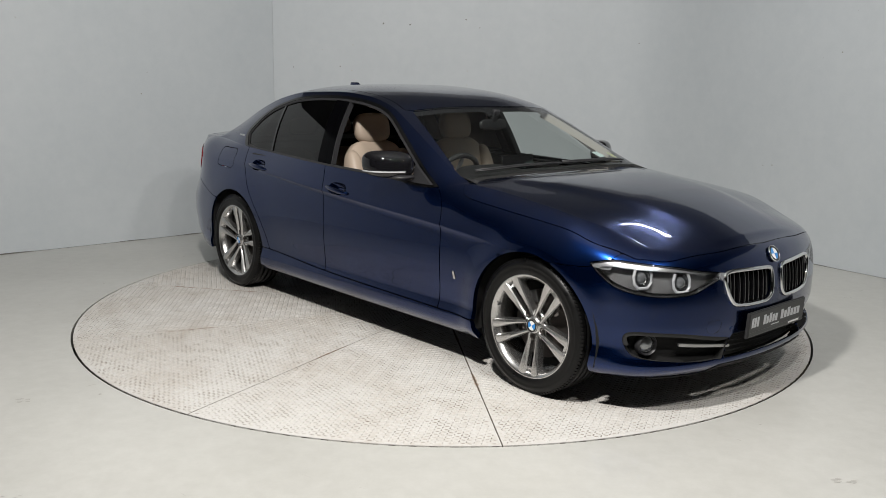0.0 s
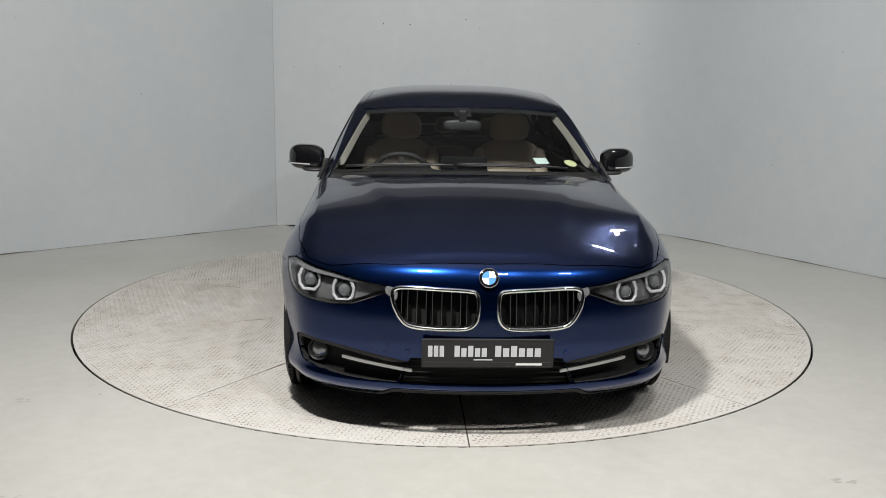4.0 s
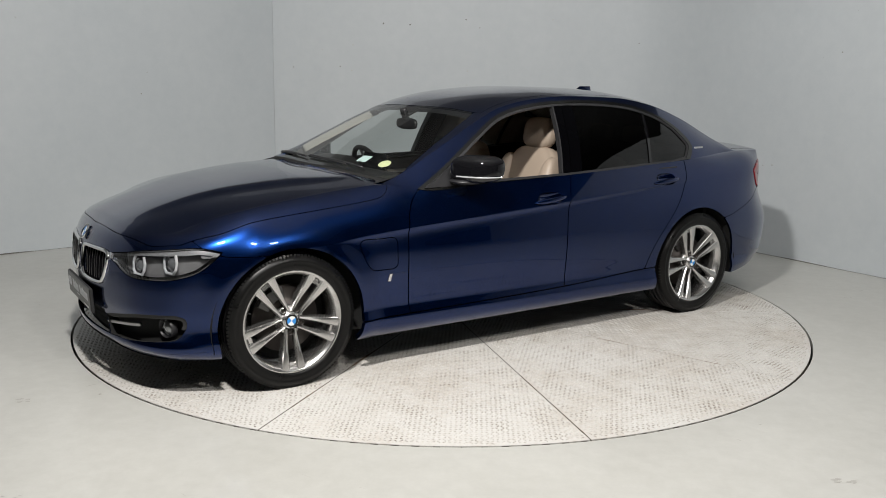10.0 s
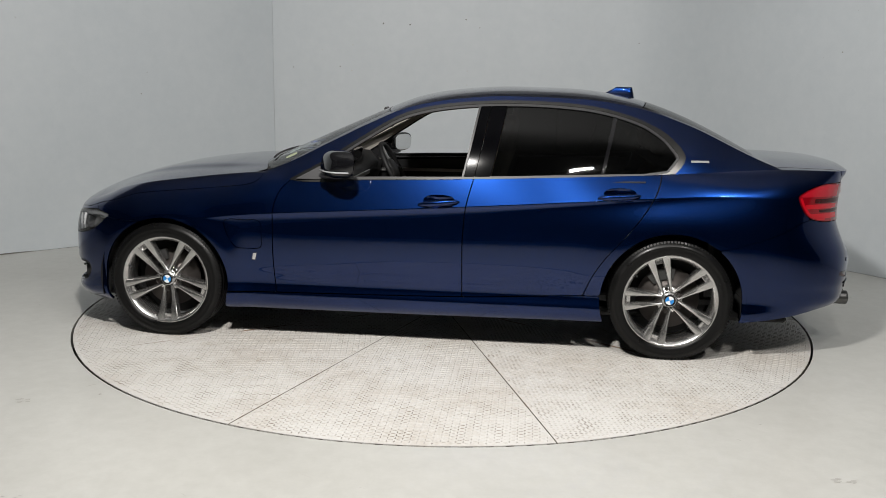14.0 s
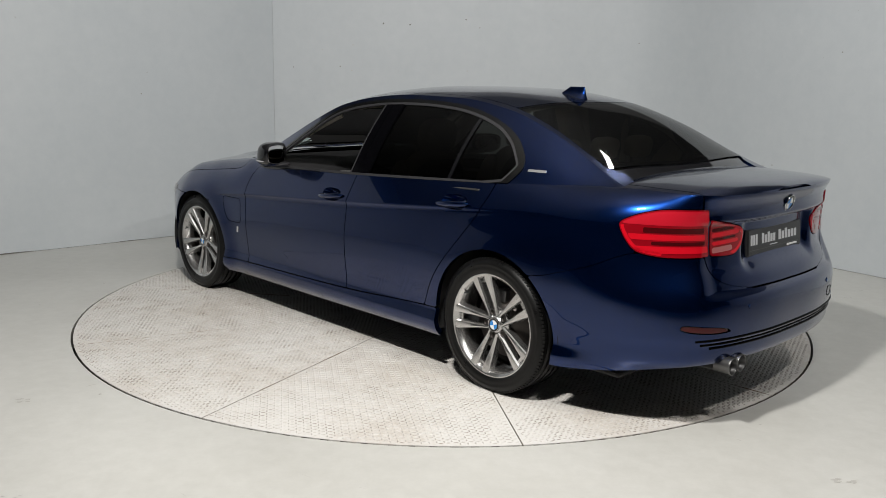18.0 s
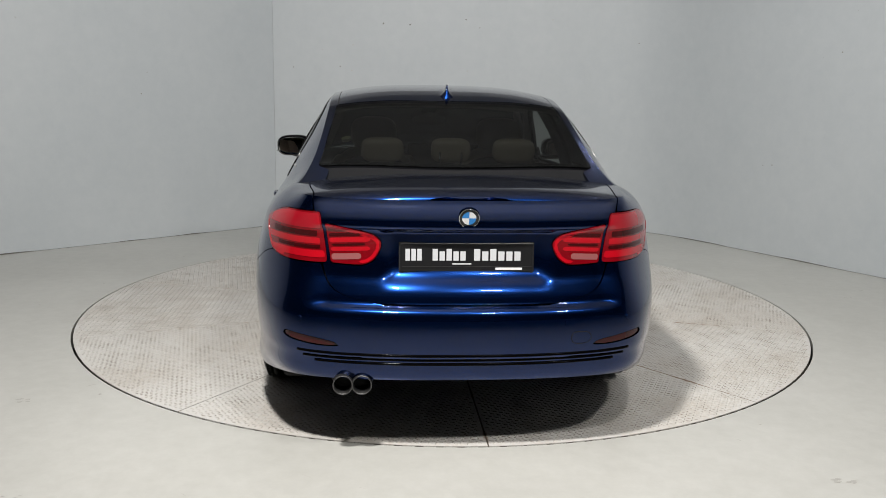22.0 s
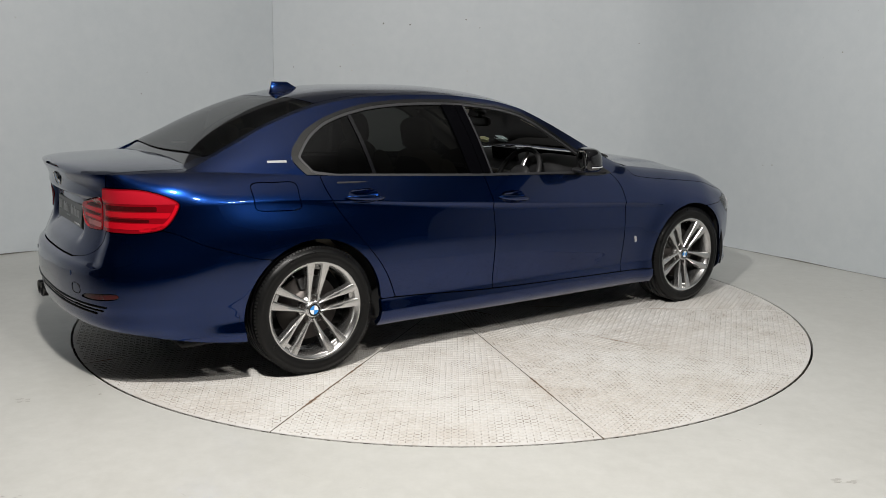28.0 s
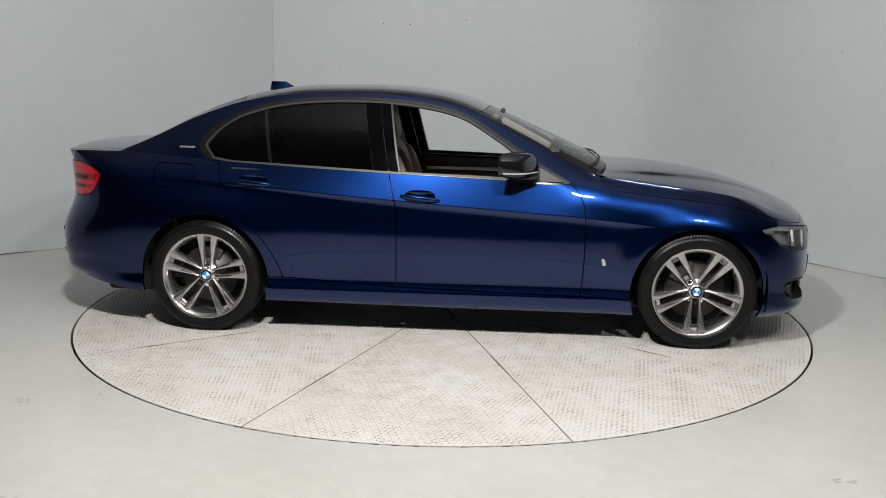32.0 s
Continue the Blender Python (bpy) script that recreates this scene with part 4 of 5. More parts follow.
strip = np.where(cx > SCREEN_TOP(cy), PILLAR - 0.002, np.where(cx < BACK_TOP(cy), C_PILLAR - 0.002 + np.clip((BACK_LOW(cy) - cx) * 1.5, 0, 0.06), 0.0415))
for sgn in (1, -1):
    full_part("roof_rail", CABIN, [inset + 0.002, strip - inset, cy * sgn, cx + 2.0, 0.85 - cx], PAINT, depth=0.008)
for sgn in (1, -1):
    full_part("roof_moulding", CABIN, [np.minimum(inset - 0.040, 0.047 - inset), SCREEN_TOP(cy) - cx, cx - BACK_TOP(cy), cy * sgn], SATIN, depth=0, out=-0.004)
    full_part("screen_trim", CABIN, [np.minimum(inset - PILLAR + 0.035, PILLAR + 0.002 - inset), cx - SCREEN_TOP(cy), 0.64 - cx, cy * sgn], LINER, "pale inner screen pillar", depth=0.045, out=-0.012)
full_part("header_trim", CABIN, [cx - SCREEN_TOP(cy) - 0.0, SCREEN_TOP(cy) + 0.05 - cx, inset - 0.04], SATIN, depth=0, out=-0.012)
full_part("rear_scuttle", CABIN, [BACK_LOW(cy) + 0.03 - cx, cx + 2.0, inset - 0.03], BLACK, "black band under the back window", depth=0.0, out=-0.008)

# boot lid and the deck beside it
ox, oy = BOOT[..., 0], BOOT[..., 1]
oey, oez = edge_at(ox)
LID_TOP = curve([(-2.5, 0.592), (-2.3, 0.594), (-2.1, 0.622), (-1.95, 0.634), (-1.88, 0.622), (-1.84, 0.595), (-1.6, 0.50)], 0.015)
lid_top = panel_data(BOOT, [LID_TOP(ox) - np.abs(oy) - GAP, BACK_LOW(oy) - ox - 0.008, ox - EDGE[-1, 0] - 0.002], 0.012)
lv, lf = panel_data(LOW, [lid - GAP, -in_tin - 0.003], 0.012)
boot_lid = cap_part("boot_lid", [lid_top, (lv, lf), both_sides(lv, lf)], PAINT)
dk, df = panel_data(BOOT, [oy - LID_TOP(ox) - GAP, oey - oy + 0.004], 0.012)
for v, f in ((dk, df), both_sides(dk, df)):
    link_mesh("deck_side", mesh_of("deck_side", v, f, PAINT), car)

# cabin side: pillars and panes. Glass area seen from the side as one outline
DLO = loop([(0.685, 0.908, 1), (0.52, 1.00), (0.28, 1.155), (0.10, 1.262), (-0.06, 1.312), (-0.27, 1.342), (-0.50, 1.354), (-0.75, 1.350), (-0.98, 1.328), (-1.18, 1.278), (-1.34, 1.205), (-1.428, 1.125), (-1.450, 1.08), (-1.432, 1.040), (-1.372, 0.978, 1),
            (-0.9, 0.960), (-0.3, 0.936), (0.2, 0.922), (0.5, 0.910)], 8)
dlo = inside(DLO, SX, SZ)
body_part("pillar_panel", SIDE, [-dlo - 0.001, 0.857 - SX, SX + 2.0], PAINT, depth=0.012)
b_f, b_r = DOOR_M(SZ) + 0.058, DOOR_M(SZ) - 0.088
q_bar = -1.02 - (SZ - 0.98) * 0.22
trim_w = 0.009 + 0.018 * np.clip((-1.24 - SX) / 0.16, 0, 1)
body_part("window_trim", SIDE, [dlo + 0.007, trim_w - dlo], TRIM, label="grey satin window surround", depth=0.012, out=0.004)
body_part("window_seal", SIDE, [dlo - trim_w, trim_w + 0.013 - dlo], SATIN, label="black rubber window seal", depth=0.012, out=0.001)
pane = dlo - trim_w - 0.012
body_part("pane_edge", SIDE, [pane, SX - b_f + 0.001, b_f + 0.010 - SX], SATIN, depth=0.03, out=0.001)
body_part("b_pillar_cover", SIDE, [pane, b_f - SX - 0.003, SX - DOOR_M(SZ) - 0.002], PILLARBLACK, label="black pillar cover", out=0.002)
body_part("b_pillar_cover", SIDE, [pane, DOOR_M(SZ) - SX - 0.002, SX - b_r - 0.003], PILLARBLACK, label="black pillar cover", out=0.002)
body_part("rear_door_window", SIDE, [pane, b_r - SX - 0.001, SX - q_bar - 0.011], TINT, label="dark tinted window pane", depth=0.004, out=-0.006)
body_part("quarter_window", SIDE, [pane, q_bar - SX - 0.011], TINT, label="dark tinted quarter light", depth=0.004, out=-0.006)
body_part("window_divider", SIDE, [pane, q_bar + 0.010 - SX, SX - q_bar + 0.010], BLACK, depth=0.01)
# ---------- wheels ----------
TYRE_R, WHEEL_Z = 0.327, 0.327


def wheel_parts():
    """One road wheel with its outer face towards +y, centre at the origin."""
    hub = new("wheel")
    tagged(hub, "silver double-spoke alloy wheel with a low-profile tyre")
    prof = [(0.240, -0.095), (0.250, -0.103), (0.275, -0.108), (0.30, -0.104), (0.317, -0.094), (0.3255, -0.078)]
    for g0 in (-0.062, -0.022, 0.018, 0.058):
        prof += [(0.327, g0), (0.3195, g0 + 0.001), (0.3195, g0 + 0.007), (0.327, g0 + 0.008)]
    prof += [(0.3255, 0.078), (0.317, 0.094), (0.300, 0.104), (0.292, 0.1065), (0.290, 0.105), (0.278, 0.108), (0.264, 0.1065), (0.256, 0.103), (0.248, 0.096), (0.244, 0.085)]
    v, f = lathe(prof, 72)
    tyre = link_mesh("tyre", mesh_of("tyre", v, [q[::-1] for q in f], RUBBER), hub, "black rubber tyre")
    bv, bf = [], []
    for i in range(112):
        for s, o in ((1, 0.0), (-1, 0.5)):
            a = 2 * math.pi * (i + o) / 112
            b = len(bv)
            for r in (0.3165, 0.3275):
                for da, yy in ((-0.020, 0.074), (0.014, 0.074), (0.018, 0.096 if r < 0.32 else 0.0905), (-0.016, 0.096 if r < 0.32 else 0.0905)):
                    bv.append((r * math.sin(a + da), s * yy, r * math.cos(a + da)))
            bf += [(b, b + 1, b + 2, b + 3), (b + 4, b + 7, b + 6, b + 5), (b, b + 4, b + 5, b + 1), (b + 1, b + 5, b + 6, b + 2), (b + 2, b + 6, b + 7, b + 3), (b + 3, b + 7, b + 4, b)]
    tagged(link_mesh("tread_block", mesh_of("tread_block", bv, bf, RUBBER, False), tyre), kind="stuff")
    v, f = lathe([(0.236, -0.09), (0.226, -0.02), (0.220, 0.045), (0.228, 0.080), (0.243, 0.096), (0.2505, 0.099), (0.2525, 0.096), (0.248, 0.084)], 72)
    link_mesh("rim", mesh_of("rim", v, f, ALLOY), hub, "silver alloy rim")
    v, f = lathe([(0.03, -0.02), (0.165, -0.02), (0.168, -0.004), (0.10, 0.0), (0.095, 0.02), (0.03, 0.02)], 48)
    link_mesh("brake_disc", mesh_of("brake_disc", v, [q[::-1] for q in f], DISC), hub, "worn steel brake disc")
    bm = bmesh.new()
    for a0 in range(-4, 5):
        a = radians(90 + a0 * 6)
        box_bm(0.022, 0.05, 0.06, pose(0.135 * math.cos(a), 0.0, 0.135 * math.sin(a), 0, -math.degrees(a) + 90, 0), 0.004, 1, bm)
    link_mesh("back_plate", mesh_of("back_plate", *lathe([(0.0, -0.06), (0.222, -0.06)], 40), DARK), hub)
    part("caliper", bm, GREYMETAL, hub, "grey brake caliper")
    # five forks: two spokes that widen towards the rim, a slot between them and a bolt at its foot
    spoke_prof = lambda r: float(np.interp(r, [0.03, 0.05, 0.09, 0.14, 0.19, 0.24], [0.064, 0.066, 0.070, 0.078, 0.088, 0.094]))
    for k in range(5):
        turn = pose(0, 0, 0, 0, 72 * k, 0)
        for side in (-1, 1):
            verts, faces, rows = [], [], 11
            for i in range(rows):
                f = i / (rows - 1)
                r = 0.040 + 0.203 * f
                lo = 0.0125 + 0.0045 * min(1, f * 2.5)
                hi = 0.0300 + 0.0360 * f ** 1.15
                y = spoke_prof(r)
                for u, dy in ((lo, -0.034), (lo, -0.010), (lo + 0.0055, -0.001), (lo * 0.45 + hi * 0.55, 0.0015), (hi - 0.004, -0.001), (hi, -0.007), (hi + 0.004, -0.040)):
                    verts.append((side * u, y + dy, r))
            for i in range(rows - 1):
                for j in range(6):
                    q = (i * 7 + j, i * 7 + j + 1, i * 7 + 8 + j, i * 7 + 7 + j)
                    faces.append(q if side > 0 else q[::-1])
            me = mesh_of("spoke", verts, faces, ALLOY)
            me.set_sharp_from_angle(angle=radians(24))
            link_mesh("spoke", me, hub, at=turn)
        part("web", box_bm(0.038, 0.018, 0.040, pose(0, 0.062, 0.226, 6), 0.003, 1), ALLOY, hub, at=turn)
        link_mesh("wheel_bolt", mesh_of("wheel_bolt", *lathe([(0.0, 0.054), (0.0085, 0.054), (0.0105, 0.050), (0.0125, 0.049), (0.0128, 0.062)], 14), DISC), hub, at=turn @ pose(0, 0.003, 0.060))
    v, f = lathe([(0.0, 0.070), (0.030, 0.070), (0.034, 0.071), (0.037, 0.069), (0.043, 0.063), (0.047, 0.056), (0.068, 0.052), (0.074, 0.045), (0.074, 0.01)], 40)
    link_mesh("hub_centre", mesh_of("hub_centre", v, [q[::-1] for q in f], ALLOY), hub)
    v, f = lathe([(0.0, 0.016), (0.003, 0.016), (0.004, 0.012), (0.004, -0.01)], 10)
    link_mesh("valve", mesh_of("valve", v, f, SATIN), hub, at=pose(0.132, 0.078, 0.176))
    return hub


def roundel(parent, m, r, name="badge"):
    """A round blue and white enamel badge with a dark ring, facing +y of m."""
    b = link_mesh(name, mesh_of(name, *lathe([(r * 0.68, 0.001), (r * 0.68, 0.0035), (r * 0.74, 0.004), (r * 0.92, 0.004), (r * 0.94, 0.0025), (r * 0.94, 0)], 36), BLACK), parent, "round black badge ring", at=m)
    link_mesh("badge_rim", mesh_of("badge_rim", *lathe([(r * 0.93, 0.0), (r * 0.935, 0.005), (r * 0.97, 0.0058), (r, 0.004), (r, 0)], 36), CHROME), b)
    for k in range(4):
        vs, fs = [(0, 0.003, 0)], []
        for i in range(9):
            a = math.pi / 2 * (k + i / 8)
            vs.append((r * 0.69 * math.sin(a), 0.003, r * 0.69 * math.cos(a)))
            if i:
                fs.append((0, i, i + 1))
        link_mesh("badge_field", mesh_of("badge_field", vs, fs, (BLUE, WHITE)[k % 2], False), b)
    return b


wheel0 = wheel_parts()
wheel0.parent = car
wheel0.matrix_basis = pose(1.405, 0.775, WHEEL_Z, 0, 36, 0)
roundel(wheel0, pose(0, 0.072, 0), 0.034)
for m in (pose(-1.405, 0.785, WHEEL_Z, 0, 18, 0), pose(1.405, -0.775, WHEEL_Z, 0, 36, 180), pose(-1.405, -0.785, WHEEL_Z, 0, -5, 180)):
    copy_thing(wheel0, m)

# underside and wheel houses
bm = box_bm(3.9, 1.50, 0.04, pose(-0.1, 0, 0.22), 0.015, 1)
part("underbody", bm, DARK, car, "dark underbody")
# dark sheets added to stop lamp light leaking out under the bumpers
for name, cols, z in (("front_light_stop", [k for k in range(len(A)) if PX[k] > 1.72], 0.226), ("rear_light_stop", [k for k in range(len(A)) if PX[k] < -1.80], 0.335)):
    bm = bmesh.new()
    ring = [(PX[k] - 0.07 * NX[k], max(PY[k] - 0.07 * NY[k], 0.0)) for k in cols[::4]]
    ring = [q for q in ring if q[1] > 0.004]
    bm.faces.new([bm.verts.new((x, y, z)) for x, y in ring] + [bm.verts.new((x, -y, z)) for x, y in ring[::-1]])
    part(name, bm, DARK, car)
# unseen box added inside the tail to block light streaks on the turntable
part("boot_light_stop", box_bm(0.70, 1.16, 0.26, pose(-1.97, 0, 0.45), 0.02, 1), DARK, car)
for xc in (1.40, -1.405):
    for s in (1, -1):
        vs, fs = [], []
        for i in range(25):
            a = math.pi * (i / 24) * 1.16 - 0.25
            for yy in (0.50, 0.86):
                vs.append((xc + 0.398 * math.cos(a), s * (yy + (0.014 if xc < 0 and yy > 0.8 else 0.0)), 0.320 + 0.398 * math.sin(a)))
            if i:
                b = 2 * i
                fs.append((b - 2, b - 1, b + 1, b))
        link_mesh("wheel_liner", mesh_of("wheel_liner", vs, fs, DARK), car)
        link_mesh("axle", mesh_of("axle", *tube([(xc, s * 0.45, 0.3), (xc, s * 0.74, 0.32)], 0.05, 12), DARK), car)


# ---------- the car: outer fittings ----------
def pair(name, verts, faces, material, parent=None, label="", smooth=True, parents=None):
    """A left-hand piece and its mirror image."""
    obs = []
    for k, (v, f) in enumerate(((verts, faces), both_sides(verts, faces))):
        me = mesh_of(name, v, f, material, smooth)
        if smooth:
            me.set_sharp_from_angle(angle=radians(40))
        obs.append(link_mesh(name, me, parents[k] if parents else (parent or car), label))
    return obs


def ball(c, r, e=2.0, nu=28, nv=16, cut=None, shear=(0, 0)):
    """A rounded box or ellipsoid: centre, half sizes, squareness."""
    vs, fs = [], []
    sg = lambda q: math.copysign(abs(q) ** (2 / e), q)
    for j in range(nv + 1):
        p = -math.pi / 2 + math.pi * j / nv
        for i in range(nu):
            t = 2 * math.pi * i / nu
            x, y, z = sg(math.cos(p)) * sg(math.cos(t)), sg(math.cos(p)) * sg(math.sin(t)), sg(math.sin(p))
            q = [c[0] + r[0] * x + shear[0] * z * r[2], c[1] + r[1] * y + shear[1] * z * r[2], c[2] + r[2] * z]
            if cut is not None:
                q[0] = max(q[0], cut)
            vs.append(tuple(q))
    for j in range(nv):
        for i in range(nu):
            k = (i + 1) % nu
            fs.append((j * nu + i, j * nu + k, (j + 1) * nu + k, (j + 1) * nu + i))
    return vs, fs


def low_at(a, z):
    """The body's side at arc a and height z: point and outward normal."""
    i = int(np.clip(np.searchsorted(A, a), 1, len(A) - 1))
    j = int(np.argmin(np.abs(LZ[i] - z)))
    return Vector(LOW[i, j]), Vector(LN[i, j])


def facing(p, n, roll=0.0):
    """A pose at p whose +y looks along n."""
    n = Vector(n).normalized()
    x = n.cross(Vector((0, 0, 1))).normalized()
    z = x.cross(n)
    return Matrix.Translation(p) @ Matrix((x, n, z)).transposed().to_4x4() @ pose(0, 0, 0, 0, roll, 0)


def moved(verts, m):
    return [tuple(m @ Vector(v)) for v in verts]


# headlights
v, f = panel_data(LOW, [in_head], -0.045, -0.05)
head = pair("headlight", v, f, HOUSING, label="clear twin-projector headlight, unlit")
zmid = np.interp(LA, [a_of_y(0.40), a_of_y(0.60), a_of_x(1.85), a_of_x(1.70)], [0.630, 0.636, 0.668, 0.675])
low_strip = np.minimum(np.minimum(in_head - 0.003, 0.016 - in_head), zmid - LZ)
v, f = panel_data(LOW, [low_strip], 0.02, -0.010)
pair("chrome_strip", v, f, CHROME, parents=head)
brow_w = np.interp(LA, [a_of_y(0.42), a_of_y(0.60), a_of_x(1.88), a_of_x(1.70)], [0.004, 0.015, 0.025, 0.018])
v, f = panel_data(LOW, [np.minimum(np.minimum(in_head - 0.003, brow_w - in_head), LZ - zmid)], 0.02, -0.014)
pair("light_strip", v, f, STRIP, parents=head, label="frosted upper light strip")
tip = np.minimum(np.minimum(in_head - 0.004, LA - a_of_x(1.83)), LZ - 0.668)
v, f = panel_data(LOW, [tip], 0.0, -0.022)
pair("side_lamp", v, f, STRIP, parents=head)
for ya, za, rr in ((0.598, 0.617, 0.041), (0.752, 0.640, 0.043)):
    p, n = low_at(a_of_y(ya), za)
    d = Vector((0.94, 0.30, 0.12)).normalized()
    m = facing(p - d * 0.046, d)
    guide = [(-0.80, 1.02), (-1.08, 0.35), (-1.05, -0.45), (-0.60, -0.98), (0.60, -0.98), (1.05, -0.45), (1.08, 0.35), (0.80, 1.02)]
    v, f = tube([(q[0] * rr, 0.020, q[1] * rr) for q in guide], 0.0068, 8)
    pair("light_guide", moved(v, m), f, FROST, parents=head, label="pale angular light guide round the projector")
    v, f = tube([(q[0] * rr * 0.74, 0.012, q[1] * rr * 0.74) for q in guide], 0.0030, 6)
    pair("bezel", moved(v, m), f, CHROME, parents=head)
    v, f = lathe([(rr * 0.88, 0.02), (rr * 0.78, 0.006), (rr * 0.64, 0.0)], 24)
    pair("projector_bowl", moved(v, m), f, CHROME, parents=head)
    v, f = lathe([(rr * 0.70, 0.0), (rr * 0.65, 0.012), (rr * 0.48, 0.022), (rr * 0.25, 0.027), (0.0005, 0.029)], 24)
    pair("projector_lens", moved(v, m), f, BALL, parents=head)
v, f = panel_data(LOW, [in_head - 0.001], 0.006, 0.0)
for ob in pair("lens", v, f, LENS, parents=head, label="clear lamp lens"):
    ob.visible_shadow = False

# kidney grilles: a rounded chrome frame that follows the outline
ring_pts = []
for y, z in KIDNEY[::2]:
    p, n = low_at(a_of_y(y), z)
    ring_pts.append((p.x + 0.004, y, z))
v, f = tube(ring_pts, 0.0095, 10, True)
grille = pair("grille", v, f, CHROME, label="kidney grille with chrome frame and black bars")
v, f = panel_data(LOW, [in_kidney], -0.04, -0.055)
pair("grille_back", v, f, DARK, parents=grille)
for k in range(9):
    y = 0.078 + 0.034 * k
    a = a_of_y(y)
    i = int(np.searchsorted(A, a))
    ok = np.nonzero(in_kidney[i] > 0.004)[0]
    if len(ok) < 3:
        continue
    bar, bf = [], []
    for j in ok:
        p = Vector(LOW[i, j])
        for dy, dx in ((-0.0022, 0.004), (0.0022, 0.004), (0.004, -0.030), (-0.004, -0.030)):
            bar.append((p.x + dx - 0.006, p.y + dy, p.z))
    for q in range(len(ok) - 1):
        for s4 in range(4):
            bf.append((q * 4 + s4, q * 4 + (s4 + 1) % 4, q * 4 + 4 + (s4 + 1) % 4, q * 4 + 4 + s4))
    pair("grille_bar", bar, bf, BLACK, parents=grille, smooth=False)
    v, f = tube([(LOW[i, j][0] - 0.001, LOW[i, j][1], LOW[i, j][2]) for j in ok[2::3]], 0.0017, 6)
    pair("bar_edge", v, f, GREYMETAL, parents=grille)
WING = loop(a_line([("n", 0.372, 0.640), ("n", 0.418, 0.650, 1), ("n", 0.418, 0.624, 1), ("n", 0.374, 0.596)]), 4)
v, f = panel_data(LOW, [inside(WING, LA, LZ)], 0.01, 0.004)
pair("chrome_wing", v, f, STRIP, parents=grille)

# lower intakes
v, f = panel_data(LOW, [in_fog], -0.05, -0.055)
bay = pair("fog_bay", v, f, DARK, label="black fog-lamp bay in the bumper")
v, f = panel_data(LOW, [np.minimum(np.minimum(in_fog, 0.020 - in_fog), LZ - 0.335)], 0.012, -0.006)
pair("bay_brow", v, f, PLASTIC, parents=bay)
zs = 0.298 + (LY - 0.30) * 0.125
v, f = panel_data(LOW, [np.minimum(np.minimum(0.0062 - np.abs(LZ - zs), LY - 0.305), 0.60 - LY), np.where(nose, 1.0, -1.0)], 0.012, -0.012)
pair("silver_strip", v, f, SILVER, parents=bay, label="satin silver strip")
p, n = low_at(a_of_y(0.70), 0.336)
m = facing(Vector((1.955, 0.700, 0.336)), Vector((0.93, 0.36, 0)))
v, f = lathe([(0.049, -0.03), (0.049, 0.0), (0.045, 0.006), (0.040, 0.0), (0.038, -0.02)], 32)
lampf = pair("fog_lamp", moved(v, m), f, SATIN, parents=bay, label="round fog lamp")
v, f = lathe([(0.039, -0.012), (0.033, -0.004), (0.018, 0.002), (0.0005, 0.004)], 28)
pair("fog_lens", moved(v, m), f, BALL, parents=bay)
intake = whole("lower_grille", LOW, [in_intake], DARK, "black lower grille", 0.004, -0.06)
for z in (0.268, 0.291, 0.314, 0.337):
    pts = [(float(np.interp(abs(y), PY[:60], PX[:60])) - 0.050, y, z) for y in np.linspace(-0.33, 0.33, 15)]
    link_mesh("grille_slat", mesh_of("grille_slat", *tube(pts, 0.0028, 6), DARK), intake)
# shade below the bumper's lip, put in as a near-black strip
lip = np.minimum(LZ[:, :1] + 0.014 - LZ, LX - 1.95)
whole("chin_shade", LOW, [lip], DARK, "near-black strip painting the shade under the bumper", 0.004, 0.004)
for ya in (0.318,):
    p, n = low_at(a_of_y(ya), 0.385)
    v, f = lathe([(0.0005, 0.003), (0.010, 0.003), (0.0115, 0.001), (0.0115, -0.004)], 20)
    pair("parking_sensor", moved(v, facing(p, n)), f, PAINT)
for ya in (0.40, 0.66):
    p, n = low_at(a_of_y(ya, True), 0.545)
    pair("parking_sensor", moved(v, facing(p, n)), f, PAINT)


def cover_line(at, tail, name):
    """The fine dark joint round a small cover in a bumper, on the right-hand side."""
    pts = []
    for y, z in loop(at, 5):
        p, n = low_at(a_of_y(y, tail), z)
        pts.append((p.x, -y, z))
    link_mesh(name, mesh_of(name, *tube(pts, 0.0013, 6, True), DARK), front_bumper if not tail else rear_bumper)


cover_line([(0.400, 0.432), (0.465, 0.436), (0.478, 0.400), (0.446, 0.376), (0.405, 0.386)], False, "tow_cover_joint")
cover_line([(0.415, 0.505), (0.475, 0.505), (0.490, 0.480), (0.470, 0.462), (0.415, 0.466)], True, "tow_cover_joint")



